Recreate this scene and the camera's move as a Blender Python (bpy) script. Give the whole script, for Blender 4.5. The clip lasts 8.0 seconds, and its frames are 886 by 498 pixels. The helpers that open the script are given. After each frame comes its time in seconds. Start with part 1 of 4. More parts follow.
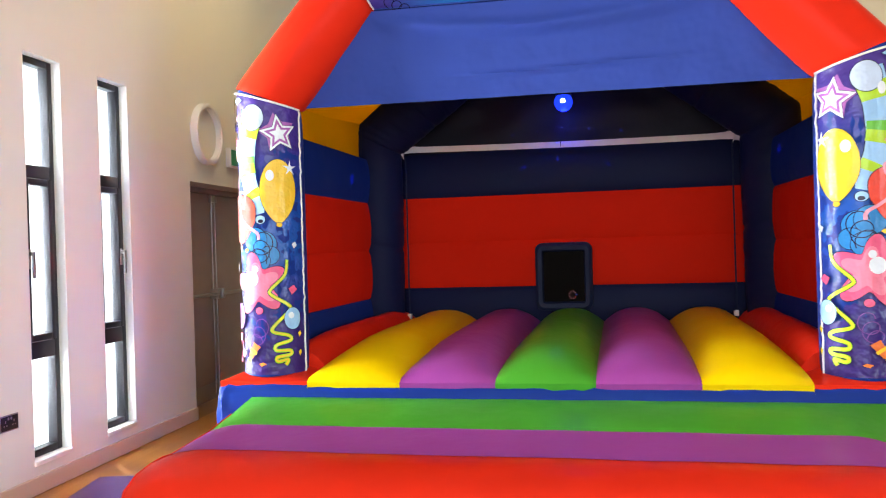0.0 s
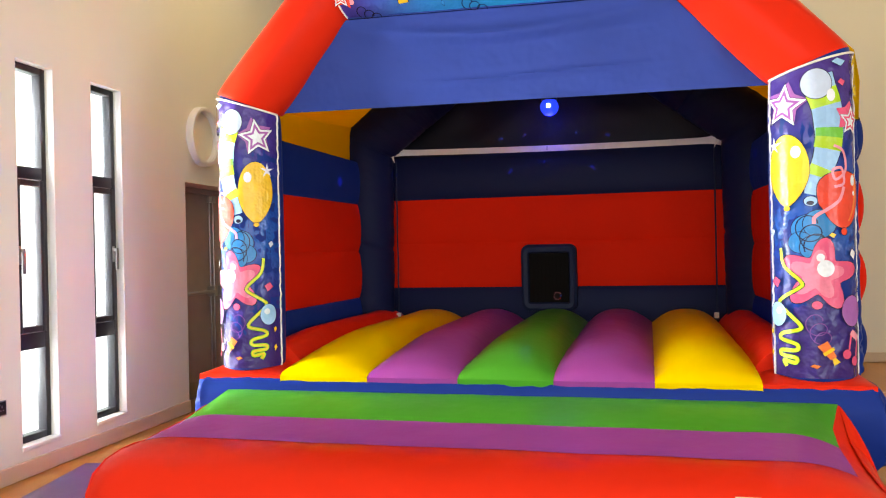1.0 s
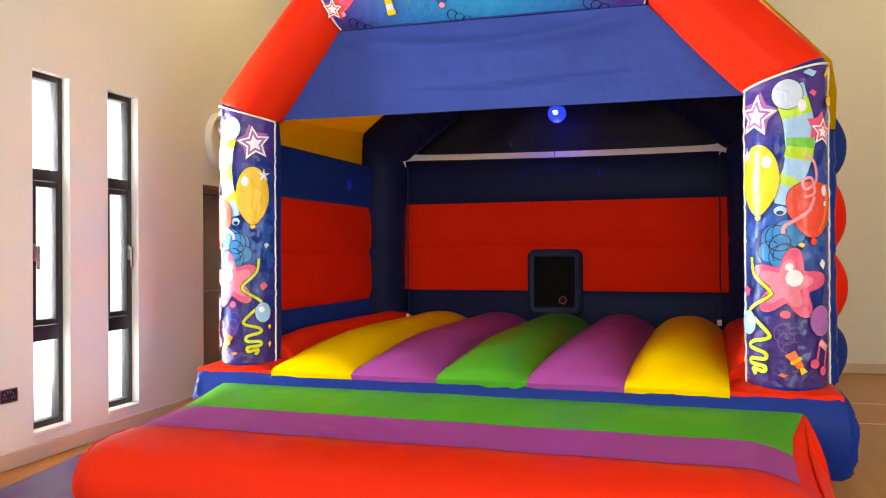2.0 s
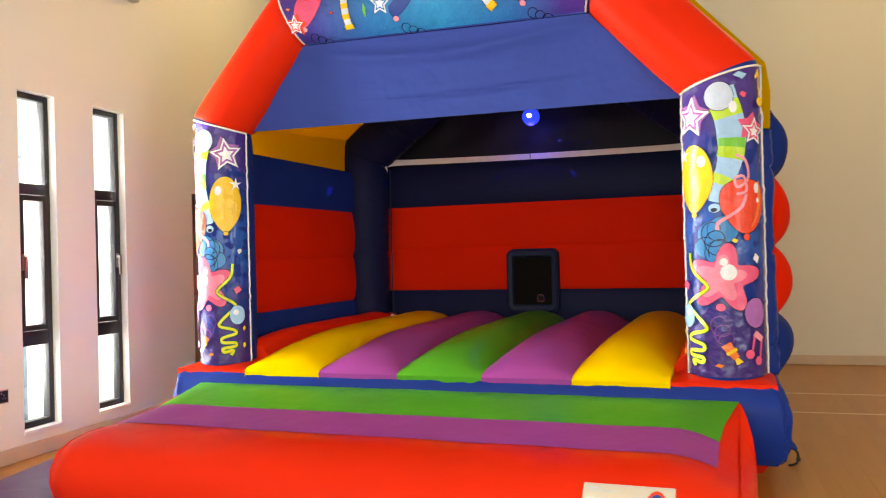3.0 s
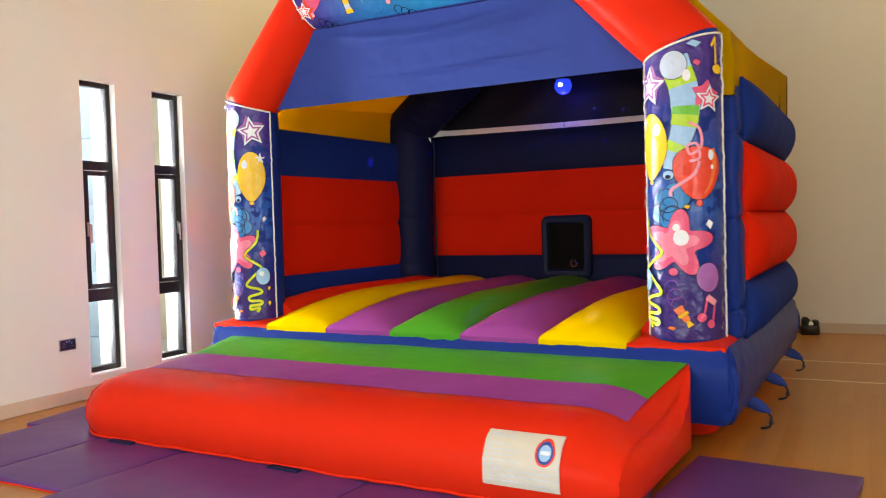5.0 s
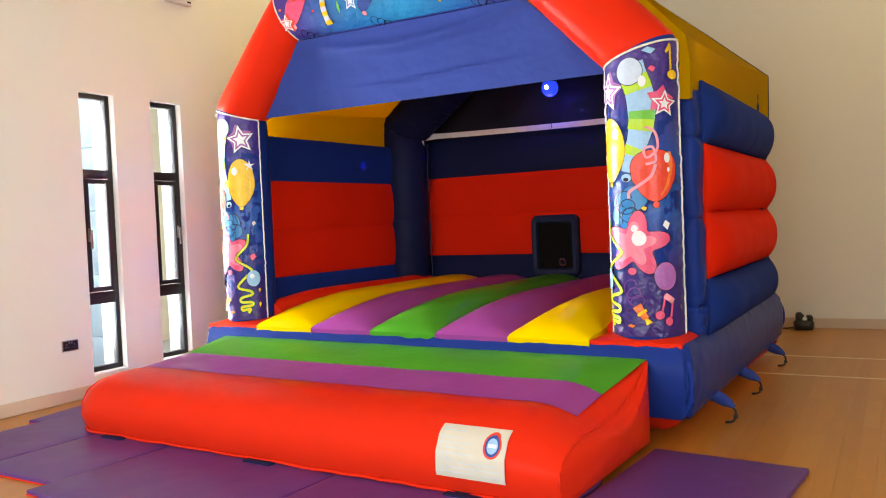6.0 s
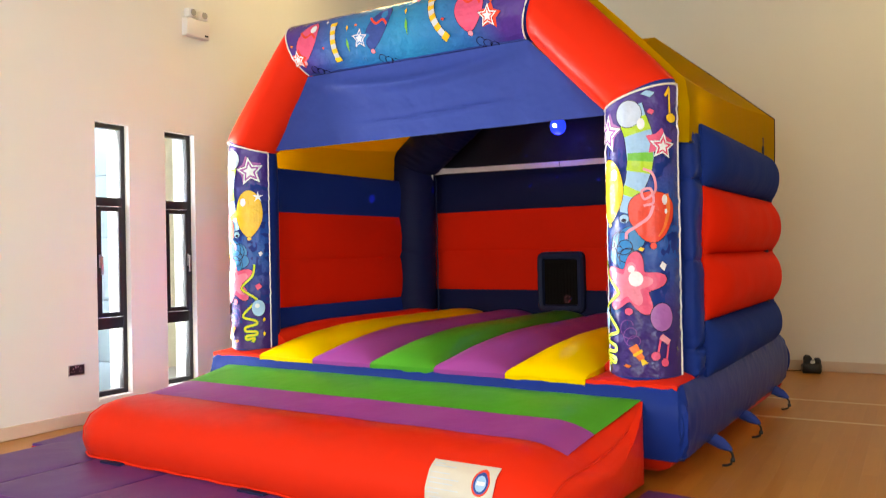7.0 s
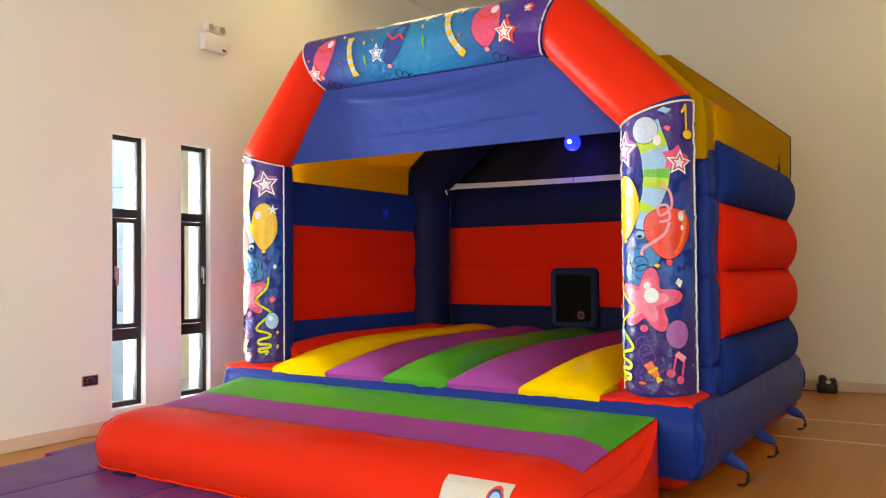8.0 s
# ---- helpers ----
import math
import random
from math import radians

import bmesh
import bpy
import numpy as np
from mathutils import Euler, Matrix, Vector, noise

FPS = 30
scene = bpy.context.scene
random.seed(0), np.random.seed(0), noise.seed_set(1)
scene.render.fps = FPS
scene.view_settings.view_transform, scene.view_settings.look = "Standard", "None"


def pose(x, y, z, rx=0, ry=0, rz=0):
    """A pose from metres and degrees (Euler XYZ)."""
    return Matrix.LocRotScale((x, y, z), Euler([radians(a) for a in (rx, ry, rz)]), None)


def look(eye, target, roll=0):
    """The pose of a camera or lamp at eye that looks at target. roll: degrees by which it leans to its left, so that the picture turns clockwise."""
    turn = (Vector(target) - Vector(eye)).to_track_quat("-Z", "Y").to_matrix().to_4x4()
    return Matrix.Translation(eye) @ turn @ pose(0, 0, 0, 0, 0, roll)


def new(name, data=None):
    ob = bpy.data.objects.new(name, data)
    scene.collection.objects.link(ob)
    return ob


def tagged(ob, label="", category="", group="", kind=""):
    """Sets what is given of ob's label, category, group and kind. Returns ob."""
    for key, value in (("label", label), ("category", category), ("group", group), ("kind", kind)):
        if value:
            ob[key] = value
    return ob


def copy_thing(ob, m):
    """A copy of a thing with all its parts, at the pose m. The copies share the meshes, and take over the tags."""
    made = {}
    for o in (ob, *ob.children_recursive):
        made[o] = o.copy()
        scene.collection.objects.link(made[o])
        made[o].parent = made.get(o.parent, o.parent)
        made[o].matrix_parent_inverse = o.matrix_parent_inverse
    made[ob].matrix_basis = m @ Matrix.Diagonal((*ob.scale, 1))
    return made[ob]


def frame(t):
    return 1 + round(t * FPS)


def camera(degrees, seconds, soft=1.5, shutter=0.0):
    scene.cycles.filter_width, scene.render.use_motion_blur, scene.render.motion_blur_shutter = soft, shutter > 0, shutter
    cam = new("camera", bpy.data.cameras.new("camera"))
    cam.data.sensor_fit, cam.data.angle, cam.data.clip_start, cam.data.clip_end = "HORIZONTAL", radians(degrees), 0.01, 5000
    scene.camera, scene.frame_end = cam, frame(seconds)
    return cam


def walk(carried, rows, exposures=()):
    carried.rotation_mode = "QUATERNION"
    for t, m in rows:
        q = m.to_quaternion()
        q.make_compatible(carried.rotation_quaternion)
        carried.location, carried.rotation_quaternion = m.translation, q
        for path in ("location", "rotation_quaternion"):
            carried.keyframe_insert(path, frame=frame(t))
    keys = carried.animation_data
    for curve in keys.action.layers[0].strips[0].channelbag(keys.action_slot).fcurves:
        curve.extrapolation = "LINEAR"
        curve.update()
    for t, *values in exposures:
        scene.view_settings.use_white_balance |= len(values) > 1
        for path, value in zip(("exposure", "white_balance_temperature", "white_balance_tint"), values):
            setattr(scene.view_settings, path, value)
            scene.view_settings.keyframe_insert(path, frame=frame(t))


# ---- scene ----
cam = camera(57.3, 8.0, soft=1.1, shutter=0.5)
# time, eye, point looked at, roll
ROWS = [
    (0.0, (-0.038, 0.021, 1.423), (-0.358, 1.995, 1.417), -1.7),
    (0.5, (0.136, -0.077, 1.410), (-0.199, 1.895, 1.414), -1.9),
    (1.0, (0.365, -0.094, 1.405), (-0.023, 1.867, 1.405), -1.2),
    (2.5, (1.109, -0.209, 1.412), (0.541, 1.709, 1.422), -0.7),
    (3.0, (1.357, -0.261, 1.408), (0.769, 1.650, 1.418), -1.5),
    (3.5, (1.660, -0.261, 1.402), (1.037, 1.639, 1.421), -2.0),
    (4.0, (1.967, -0.211, 1.394), (1.298, 1.674, 1.397), -1.5),
    (4.5, (2.212, -0.217, 1.386), (1.339, 1.582, 1.373), -2.0),
    (5.0, (2.492, -0.223, 1.378), (1.574, 1.553, 1.316), -1.7),
    (6.5, (3.032, -0.226, 1.425), (2.023, 1.500, 1.364), -2.3),
    (7.0, (3.058, -0.219, 1.433), (2.041, 1.503, 1.444), -1.1),
    (7.5, (3.043, -0.223, 1.432), (2.027, 1.500, 1.477), -0.8),
    (8.0, (3.037, -0.230, 1.425), (1.997, 1.478, 1.475), -0.5),
]
LIGHT = [(0.0, 0.08, 6600, 10), (0.5, 0.08, 7000, 10), (1.0, 0.08, 7300, 10), (2.5, 0.04, 8000, 10), (3.5, 0.10, 8300, 10), (4.1, 0.22, 8200, 10), (4.5, 0.22, 7600, 10), (5.0, -0.06, 7500, 10), (6.5, 0.16, 7400, 10), (7.0, 0.12, 7500, 10), (8.0, -0.06, 7600, 10)]
walk(cam, [(t, look(eye, aim, roll)) for t, eye, aim, roll in ROWS], LIGHT)

# ---- world, sun, large lights ----
world = bpy.data.worlds.new("sky")
scene.world = world
world.use_nodes = True
wn = world.node_tree.nodes
sky = wn.new("ShaderNodeTexSky")
sky.sky_type, sky.sun_disc, sky.sun_elevation, sky.sun_rotation = "NISHITA", False, radians(45), radians(-45)
world.node_tree.links.new(sky.outputs[0], wn["Background"].inputs[0])
wn["Background"].inputs[1].default_value = 0.09
sun = new("sun", bpy.data.lights.new("sun", "SUN"))
sun.data.energy, sun.data.angle, sun.data.color = 3.0, radians(0.6), (1.0, 0.95, 0.87)
sun.matrix_world = look((-11, 15, 10), (-5, 9, 0))


def area_light(name, x, y, z, aim, sx, sy, watts, colour, spread=180):
    ob = new(name, bpy.data.lights.new(name, "AREA"))
    ob.data.shape, ob.data.size, ob.data.size_y = "RECTANGLE", sx, sy
    ob.data.energy, ob.data.color = watts, colour
    ob.matrix_world = look((x, y, z), aim)
    ob.data.spread = radians(spread)
    return ob


DAY = (0.82, 0.91, 1.0)
# area lamps outside the two tall windows, standing in for the bright sky
area_light("daylight", -4.3, 3.8, 3.9, (-2.4, 4.6, 1.0), 0.6, 1.2, 120, DAY)
area_light("daylight", -4.15, 5.65, 3.9, (-2.5, 5.45, 1.2), 0.6, 1.2, 300, DAY)
area_light("daylight", -4.1, 4.40, 1.5, (0.0, 4.40, 1.5), 0.85, 2.4, 250, DAY, 62)
area_light("daylight", -4.1, 5.60, 1.5, (0.0, 5.60, 1.5), 0.46, 2.4, 150, DAY, 62)
# added fill from unseen east and south openings, brightens walls and castle inside
area_light("daylight", 6.77, -1.3, 1.75, (-3.2, 3.6, 0.6), 2.9, 2.5, 110, (0.68, 0.85, 1.0), 105)
area_light("daylight", 0.0, -3.37, 2.0, (-1.2, 4.8, 1.2), 5.7, 3.1, 350, (0.76, 0.88, 1.0))
# warm fill lamps under the ceiling, added out of view to warm the walls
WARM_FILL = (1.0, 0.77, 0.36)
FILL_AT = [(0.7, 0.6), (5.4, 0.4), (5.8, 8.2), (3.2, 8.4), (-1.8, 6.8), (3.0, -1.4)]
for lx, ly in FILL_AT:
    area_light("lamp_light", lx, ly, 5.12, (lx, ly, 0), 1.15, 0.55, 24 if lx < 0 else 12 if ly > 6 else 25, WARM_FILL)

# ---- materials ----


def shader(name, colour, rough=0.5, metal=0.0, spec=0.4, mix=0.12, scale=3.0, bump=0.0, bump_scale=60.0, wrinkle=0.0, wrinkle_scale=6.0, coat=0.0, ior=1.5):
    """Principled surface with two scales of colour change, fine relief and broad wrinkles, in metres."""
    m = bpy.data.materials.new(name)
    m.use_nodes = True
    nt = m.node_tree
    b = nt.nodes["Principled BSDF"]
    tc = nt.nodes.new("ShaderNodeTexCoord")
    n1 = nt.nodes.new("ShaderNodeTexNoise")
    n1.inputs["Scale"].default_value, n1.inputs["Detail"].default_value = scale, 6
    nt.links.new(tc.outputs["Object"], n1.inputs["Vector"])
    ramp = nt.nodes.new("ShaderNodeMapRange")
    ramp.inputs["To Min"].default_value, ramp.inputs["To Max"].default_value = 1 - mix, 1 + mix
    nt.links.new(n1.outputs["Fac"], ramp.inputs["Value"])
    mul = nt.nodes.new("ShaderNodeVectorMath")
    mul.operation = "SCALE"
    mul.inputs[0].default_value = colour
    nt.links.new(ramp.outputs[0], mul.inputs["Scale"])
    nt.links.new(mul.outputs[0], b.inputs["Base Color"])
    b.inputs["Roughness"].default_value, b.inputs["Metallic"].default_value = rough, metal
    b.inputs["Specular IOR Level"].default_value, b.inputs["IOR"].default_value = spec, ior
    b.inputs["Coat Weight"].default_value, b.inputs["Coat Roughness"].default_value = coat, 0.22
    last = None
    for amount, sc, dist in ((wrinkle, wrinkle_scale, 0.03), (bump, bump_scale, 0.002)):
        if amount:
            n2 = nt.nodes.new("ShaderNodeTexNoise")
            n2.inputs["Scale"].default_value, n2.inputs["Detail"].default_value = sc, 2
            nt.links.new(tc.outputs["Object"], n2.inputs["Vector"])
            bp = nt.nodes.new("ShaderNodeBump")
            bp.inputs["Strength"].default_value, bp.inputs["Distance"].default_value = amount, dist
            nt.links.new(n2.outputs["Fac"], bp.inputs["Height"])
            if last:
                nt.links.new(last.outputs[0], bp.inputs["Normal"])
            last = bp
    if last:
        nt.links.new(last.outputs[0], b.inputs["Normal"])
    return m


def vinyl(name, colour, rough=0.29, wrinkle=0.16, spec=0.25):
    return shader(name, colour, rough, spec=spec, mix=0.07, scale=2.5, bump=0.08, bump_scale=350, wrinkle=wrinkle, wrinkle_scale=6, ior=1.19)


RED = vinyl("red_vinyl", (0.72, 0.027, 0.010), spec=0.2)
YELLOW = vinyl("yellow_vinyl", (0.82, 0.54, 0.003))
GREEN = vinyl("green_vinyl", (0.06, 0.30, 0.025))
PURPLE = vinyl("purple_vinyl", (0.30, 0.055, 0.27))
BLUE = vinyl("blue_vinyl", (0.010, 0.031, 0.205))
WALL_RED = vinyl("red_woven_vinyl", (0.70, 0.020, 0.007), rough=0.55, spec=0.05)
WALL_BLUE = vinyl("blue_woven_vinyl", (0.011, 0.031, 0.19), rough=0.55, spec=0.06)
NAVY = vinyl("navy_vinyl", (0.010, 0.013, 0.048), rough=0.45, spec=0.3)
BLACK = vinyl("black_vinyl", (0.018, 0.016, 0.022), rough=0.45, wrinkle=0.3, spec=0.5)
SHEET = vinyl("blue_sheet", (0.035, 0.065, 0.30), rough=0.5, wrinkle=0.7)
GOLD = vinyl("yellow_sheet", (0.66, 0.44, 0.002), rough=0.55, wrinkle=0.5)
gt = GOLD.node_tree
through_light, thin = gt.nodes.new("ShaderNodeBsdfTranslucent"), gt.nodes.new("ShaderNodeMixShader")
through_light.inputs[0].default_value, thin.inputs[0].default_value = (0.88, 0.56, 0.01, 1), 0.62
gt.links.new(gt.nodes["Principled BSDF"].outputs[0], thin.inputs[1])
gt.links.new(through_light.outputs[0], thin.inputs[2])
gt.links.new(thin.outputs[0], gt.nodes["Material Output"].inputs[0])
MATS = shader("purple_mat_vinyl", (0.100, 0.033, 0.185), 0.42, spec=0.25, mix=0.12, scale=3, bump=0.4, bump_scale=220, wrinkle=0.3, wrinkle_scale=3)
NETPAD = vinyl("grey_navy_vinyl", (0.016, 0.022, 0.055), rough=0.45, wrinkle=0.6, spec=0.5)
PAPER = shader("cream_label_sheet", (0.60, 0.56, 0.48), 0.4, mix=0.06, scale=14, wrinkle=0.2, wrinkle_scale=14)
PAINT = shader("cream_wall_paint", (0.785, 0.778, 0.71), 0.75, mix=0.03, scale=1.2, bump=0.12, bump_scale=160)
CEIL = shader("white_ceiling_paint", (0.78, 0.73, 0.66), 0.8, mix=0.03, scale=1.2, bump=0.1, bump_scale=120)
SKIRT = shader("cream_gloss_paint", (0.62, 0.50, 0.38), 0.4, mix=0.05, scale=4)
SILL = shader("white_gloss_paint", (0.82, 0.80, 0.78), 0.35, mix=0.03, scale=4)
FRAME = shader("black_window_metal", (0.018, 0.016, 0.020), 0.4, metal=0.0, mix=0.2, scale=8)
STEEL = shader("brushed_steel", (0.42, 0.41, 0.40), 0.32, metal=1.0, mix=0.1, scale=20)
DOORM = shader("brown_grey_door_laminate", (0.36, 0.30, 0.26), 0.45, mix=0.12, scale=6, bump=0.1, bump_scale=90)
PLASTIC = shader("white_plastic", (0.75, 0.73, 0.70), 0.35, mix=0.03, scale=5)
DARKPL = shader("black_plastic", (0.012, 0.012, 0.013), 0.35, mix=0.1, scale=10)
STRAP = shader("white_webbing", (0.80, 0.77, 0.72), 0.7, mix=0.08, scale=12, bump=0.4, bump_scale=400)
ROPE = shader("black_rope", (0.012, 0.012, 0.014), 0.8, mix=0.2, scale=40)
MESH = shader("black_net", (0.010, 0.008, 0.007), 0.9, spec=0.05, mix=0.2, scale=60)
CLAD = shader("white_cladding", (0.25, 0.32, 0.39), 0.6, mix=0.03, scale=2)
STONE = shader("cream_stone", (0.74, 0.66, 0.48), 0.8, mix=0.2, scale=4, bump=0.5, bump_scale=30)
PAVE = shader("pale_paving", (0.45, 0.43, 0.40), 0.85, mix=0.15, scale=2, bump=0.4, bump_scale=40)
WOOD = shader("oak_floor_base", (0.30, 0.145, 0.045), 0.4, mix=0.15, scale=3)

GLASS = bpy.data.materials.new("window_glass")
GLASS.use_nodes = True
gb = GLASS.node_tree.nodes["Principled BSDF"]
gb.inputs["Base Color"].default_value = (0.95, 0.98, 1.0, 1)
gb.inputs["Roughness"].default_value, gb.inputs["Transmission Weight"].default_value, gb.inputs["IOR"].default_value = 0.0, 1.0, 1.05


def plank_material():
    m = bpy.data.materials.new("oiled_wood_boards")
    m.use_nodes = True
    nt = m.node_tree
    b = nt.nodes["Principled BSDF"]
    tc, info, geo = nt.nodes.new("ShaderNodeTexCoord"), nt.nodes.new("ShaderNodeObjectInfo"), nt.nodes.new("ShaderNodeNewGeometry")
    add = nt.nodes.new("ShaderNodeMath")
    nt.links.new(info.outputs["Random"], add.inputs[0])
    nt.links.new(geo.outputs["Random Per Island"], add.inputs[1])
    fr = nt.nodes.new("ShaderNodeMath")
    fr.operation = "FRACT"
    nt.links.new(add.outputs[0], fr.inputs[0])
    mp = nt.nodes.new("ShaderNodeMapping")
    mp.inputs["Scale"].default_value = (22, 1.2, 22)
    shift = nt.nodes.new("ShaderNodeVectorMath")
    shift.operation = "SCALE"
    shift.inputs[0].default_value = (7, 13, 3)
    nt.links.new(fr.outputs[0], shift.inputs["Scale"])
    nt.links.new(tc.outputs["Object"], mp.inputs["Vector"])
    nt.links.new(shift.outputs[0], mp.inputs["Location"])
    n = nt.nodes.new("ShaderNodeTexNoise")
    n.inputs["Scale"].default_value, n.inputs["Detail"].default_value = 3.0, 8
    nt.links.new(mp.outputs[0], n.inputs["Vector"])
    mixf = nt.nodes.new("ShaderNodeMath")
    mixf.operation = "MULTIPLY_ADD"
    mixf.inputs[1].default_value = 0.55
    nt.links.new(n.outputs["Fac"], mixf.inputs[0])
    half = nt.nodes.new("ShaderNodeMath")
    half.operation = "MULTIPLY"
    half.inputs[1].default_value = 0.5
    nt.links.new(fr.outputs[0], half.inputs[0])
    nt.links.new(half.outputs[0], mixf.inputs[2])
    cr = nt.nodes.new("ShaderNodeValToRGB")
    cr.color_ramp.elements[0].position, cr.color_ramp.elements[0].color = 0.1, (0.39, 0.152, 0.020, 1)
    cr.color_ramp.elements[1].position, cr.color_ramp.elements[1].color = 0.9, (0.49, 0.215, 0.040, 1)
    nt.links.new(mixf.outputs[0], cr.inputs[0])
    nt.links.new(cr.outputs[0], b.inputs["Base Color"])
    b.inputs["Roughness"].default_value = 0.30
    bp = nt.nodes.new("ShaderNodeBump")
    bp.inputs["Strength"].default_value, bp.inputs["Distance"].default_value = 0.15, 0.001
    nt.links.new(n.outputs["Fac"], bp.inputs["Height"])
    nt.links.new(bp.outputs[0], b.inputs["Normal"])
    return m


PLANK = plank_material()


def glow(name, colour, strength):
    m = bpy.data.materials.new(name)
    m.use_nodes = True
    b = m.node_tree.nodes["Principled BSDF"]
    b.inputs["Base Color"].default_value = (*colour, 1)
    b.inputs["Emission Color"].default_value, b.inputs["Emission Strength"].default_value = (*colour, 1), strength
    return m


# ---- building helpers ----


def mesh_of(name, bm, material, smooth=True):
    me = bpy.data.meshes.new(name)
    bmesh.ops.recalc_face_normals(bm, faces=bm.faces)
    bm.to_mesh(me)
    bm.free()
    me.materials.append(material)
    if smooth:
        me.polygons.foreach_set("use_smooth", [True] * len(me.polygons))
        me.set_sharp_from_angle(angle=radians(38))
    return me


def part(name, bm, material, parent=None, label="", smooth=True):
    ob = new(name, mesh_of(name, bm, material, smooth))
    if parent:
        ob.parent = parent
    return tagged(ob, label=label)


def box(bm, lo, hi, bevel=0.0):
    c = [(a + b) / 2 for a, b in zip(lo, hi)]
    s = [abs(b - a) for a, b in zip(lo, hi)]
    r = bmesh.ops.create_cube(bm, size=1.0, matrix=Matrix.Translation(c) @ Matrix.Diagonal((*s, 1)))
    if bevel:
        edges = {e for v in r["verts"] for e in v.link_edges}
        bmesh.ops.bevel(bm, geom=list(edges), offset=bevel, segments=2, profile=0.5, affect="EDGES")
    return bm


def boxed(lo, hi, bevel=0.0):
    return box(bmesh.new(), lo, hi, bevel)


def cylinder(bm, p0, p1, r0, r1=None, n=20, caps=True):
    p0, p1 = Vector(p0), Vector(p1)
    d = p1 - p0
    m = Matrix.Translation((p0 + p1) / 2) @ d.to_track_quat("Z", "Y").to_matrix().to_4x4()
    bmesh.ops.create_cone(bm, cap_ends=caps, segments=n, radius1=r0, radius2=r0 if r1 is None else r1, depth=d.length, matrix=m)
    return bm


def sheet(rows, thick=0.0, closed=False):
    """A surface from rows of points; thick gives it a body."""
    bm = bmesh.new()
    vs = [[bm.verts.new(p) for p in row] for row in rows]
    for a, b in zip(vs, vs[1:]):
        n = len(a)
        for i in range(n if closed else n - 1):
            bm.faces.new((a[i], a[(i + 1) % n], b[(i + 1) % n], b[i]))
    if thick:
        bmesh.ops.recalc_face_normals(bm, faces=bm.faces)
        bmesh.ops.solidify(bm, geom=bm.faces[:], thickness=thick)
    return bm


def pillow(lo, hi, bulge, power=(8, 8, 8), cuts=(10, 10, 8), pucker=0.0, seed=0.0):
    """An inflated body between lo and hi: every face swells by its amount in bulge (x-, x+, y-, y+, z-, z+), seams stay sharp."""
    bm = bmesh.new()
    lo, hi = Vector(lo), Vector(hi)
    cen, half = (lo + hi) / 2, (hi - lo) / 2
    found = {}

    def vert(p):
        key = tuple(round(c, 5) for c in p)
        if key not in found:
            q = [cen[i] + half[i] * p[i] for i in range(3)]
            for i in range(3):
                j, k = (i + 1) % 3, (i + 2) % 3
                if abs(abs(p[i]) - 1) < 1e-6:
                    w = (1 - abs(p[j]) ** power[j]) * (1 - abs(p[k]) ** power[k])
                    w = w ** 0.75
                    amount = bulge[2 * i + (p[i] > 0)]
                    if pucker:
                        dj, dk = (1 - abs(p[j])) * half[j], (1 - abs(p[k])) * half[k]
                        near, run = (q[k], dj) if dj < dk else (q[j], dk)
                        amount += pucker * 2.2 * math.exp(-run / 0.035) * noise.noise((near * 26 + seed, seed * 3, i * 7.0)) * (0.5 + noise.noise((near * 3, seed, 2.0)))
                        amount += pucker * 0.7 * noise.noise((q[j] * 3 + seed, q[k] * 3, i * 3.0))
                    q[i] += (1 if p[i] > 0 else -1) * amount * w
            found[key] = bm.verts.new(q)
        return found[key]

    def spread(n):
        # closer cuts near the seams
        return [math.sin(math.pi / 2 * (2 * i / n - 1)) * 0.6 + (2 * i / n - 1) * 0.4 for i in range(n + 1)]

    for i in range(3):
        j, k = (i + 1) % 3, (i + 2) % 3
        gj, gk = spread(cuts[j]), spread(cuts[k])
        for side in (-1.0, 1.0):
            for a0, a1 in zip(gj, gj[1:]):
                for b0, b1 in zip(gk, gk[1:]):
                    quad = []
                    for a, b in ((a0, b0), (a1, b0), (a1, b1), (a0, b1)):
                        p = [0, 0, 0]
                        p[i], p[j], p[k] = side, a, b
                        quad.append(vert(p))
                    bm.faces.new(quad)
    return bm


def tube(points, radius, n=28, rings=10, bulge=0.0, pinch=0.0, cap=(False, False), mitre=(None, None), a0=0.0, a1=360.0, grow=0.0, ribs=0.0):
    """One straight inflated tube from points[0] to points[1], its ends cut along the planes with the normals in mitre."""
    p0, p1 = Vector(points[0]), Vector(points[1])
    d = (p1 - p0).normalized()
    side = Vector((0, 1, 0)) if abs(d.y) < 0.9 else Vector((1, 0, 0))
    e1 = side.cross(d).normalized()
    e2 = d.cross(e1)
    n0 = Vector(mitre[0]) if mitre[0] else d
    n1 = Vector(mitre[1]) if mitre[1] else d
    rows = []
    for k in range(rings + 1):
        f = k / rings
        r = radius + grow + bulge * (1 - (2 * f - 1) ** 4) - pinch * ((2 * f - 1) ** 24)
        row = []
        full = a1 - a0 >= 360
        for i in range(n if full else n + 1):
            a = radians(a0 + (a1 - a0) * i / n)
            rr = r + ribs * noise.noise((f * 28, math.cos(a) * 1.2, math.sin(a) * 1.2)) - ribs * 1.5 * math.exp(-((f - 0.47) / 0.012) ** 2)
            o = (e1 * math.cos(a) + e2 * math.sin(a)) * rr
            s = p0 + o
            e = p1 + o
            s -= d * ((s - p0).dot(n0) / d.dot(n0))
            e -= d * ((e - p1).dot(n1) / d.dot(n1))
            row.append(s.lerp(e, f))
        rows.append(row)
    bm = sheet(rows, closed=full)
    if full:
        bm.verts.ensure_lookup_table()
        if cap[0]:
            bm.faces.new([bm.verts[i] for i in range(n)])
        if cap[1]:
            bm.faces.new([bm.verts[rings * n + i] for i in range(n)])
    return bm


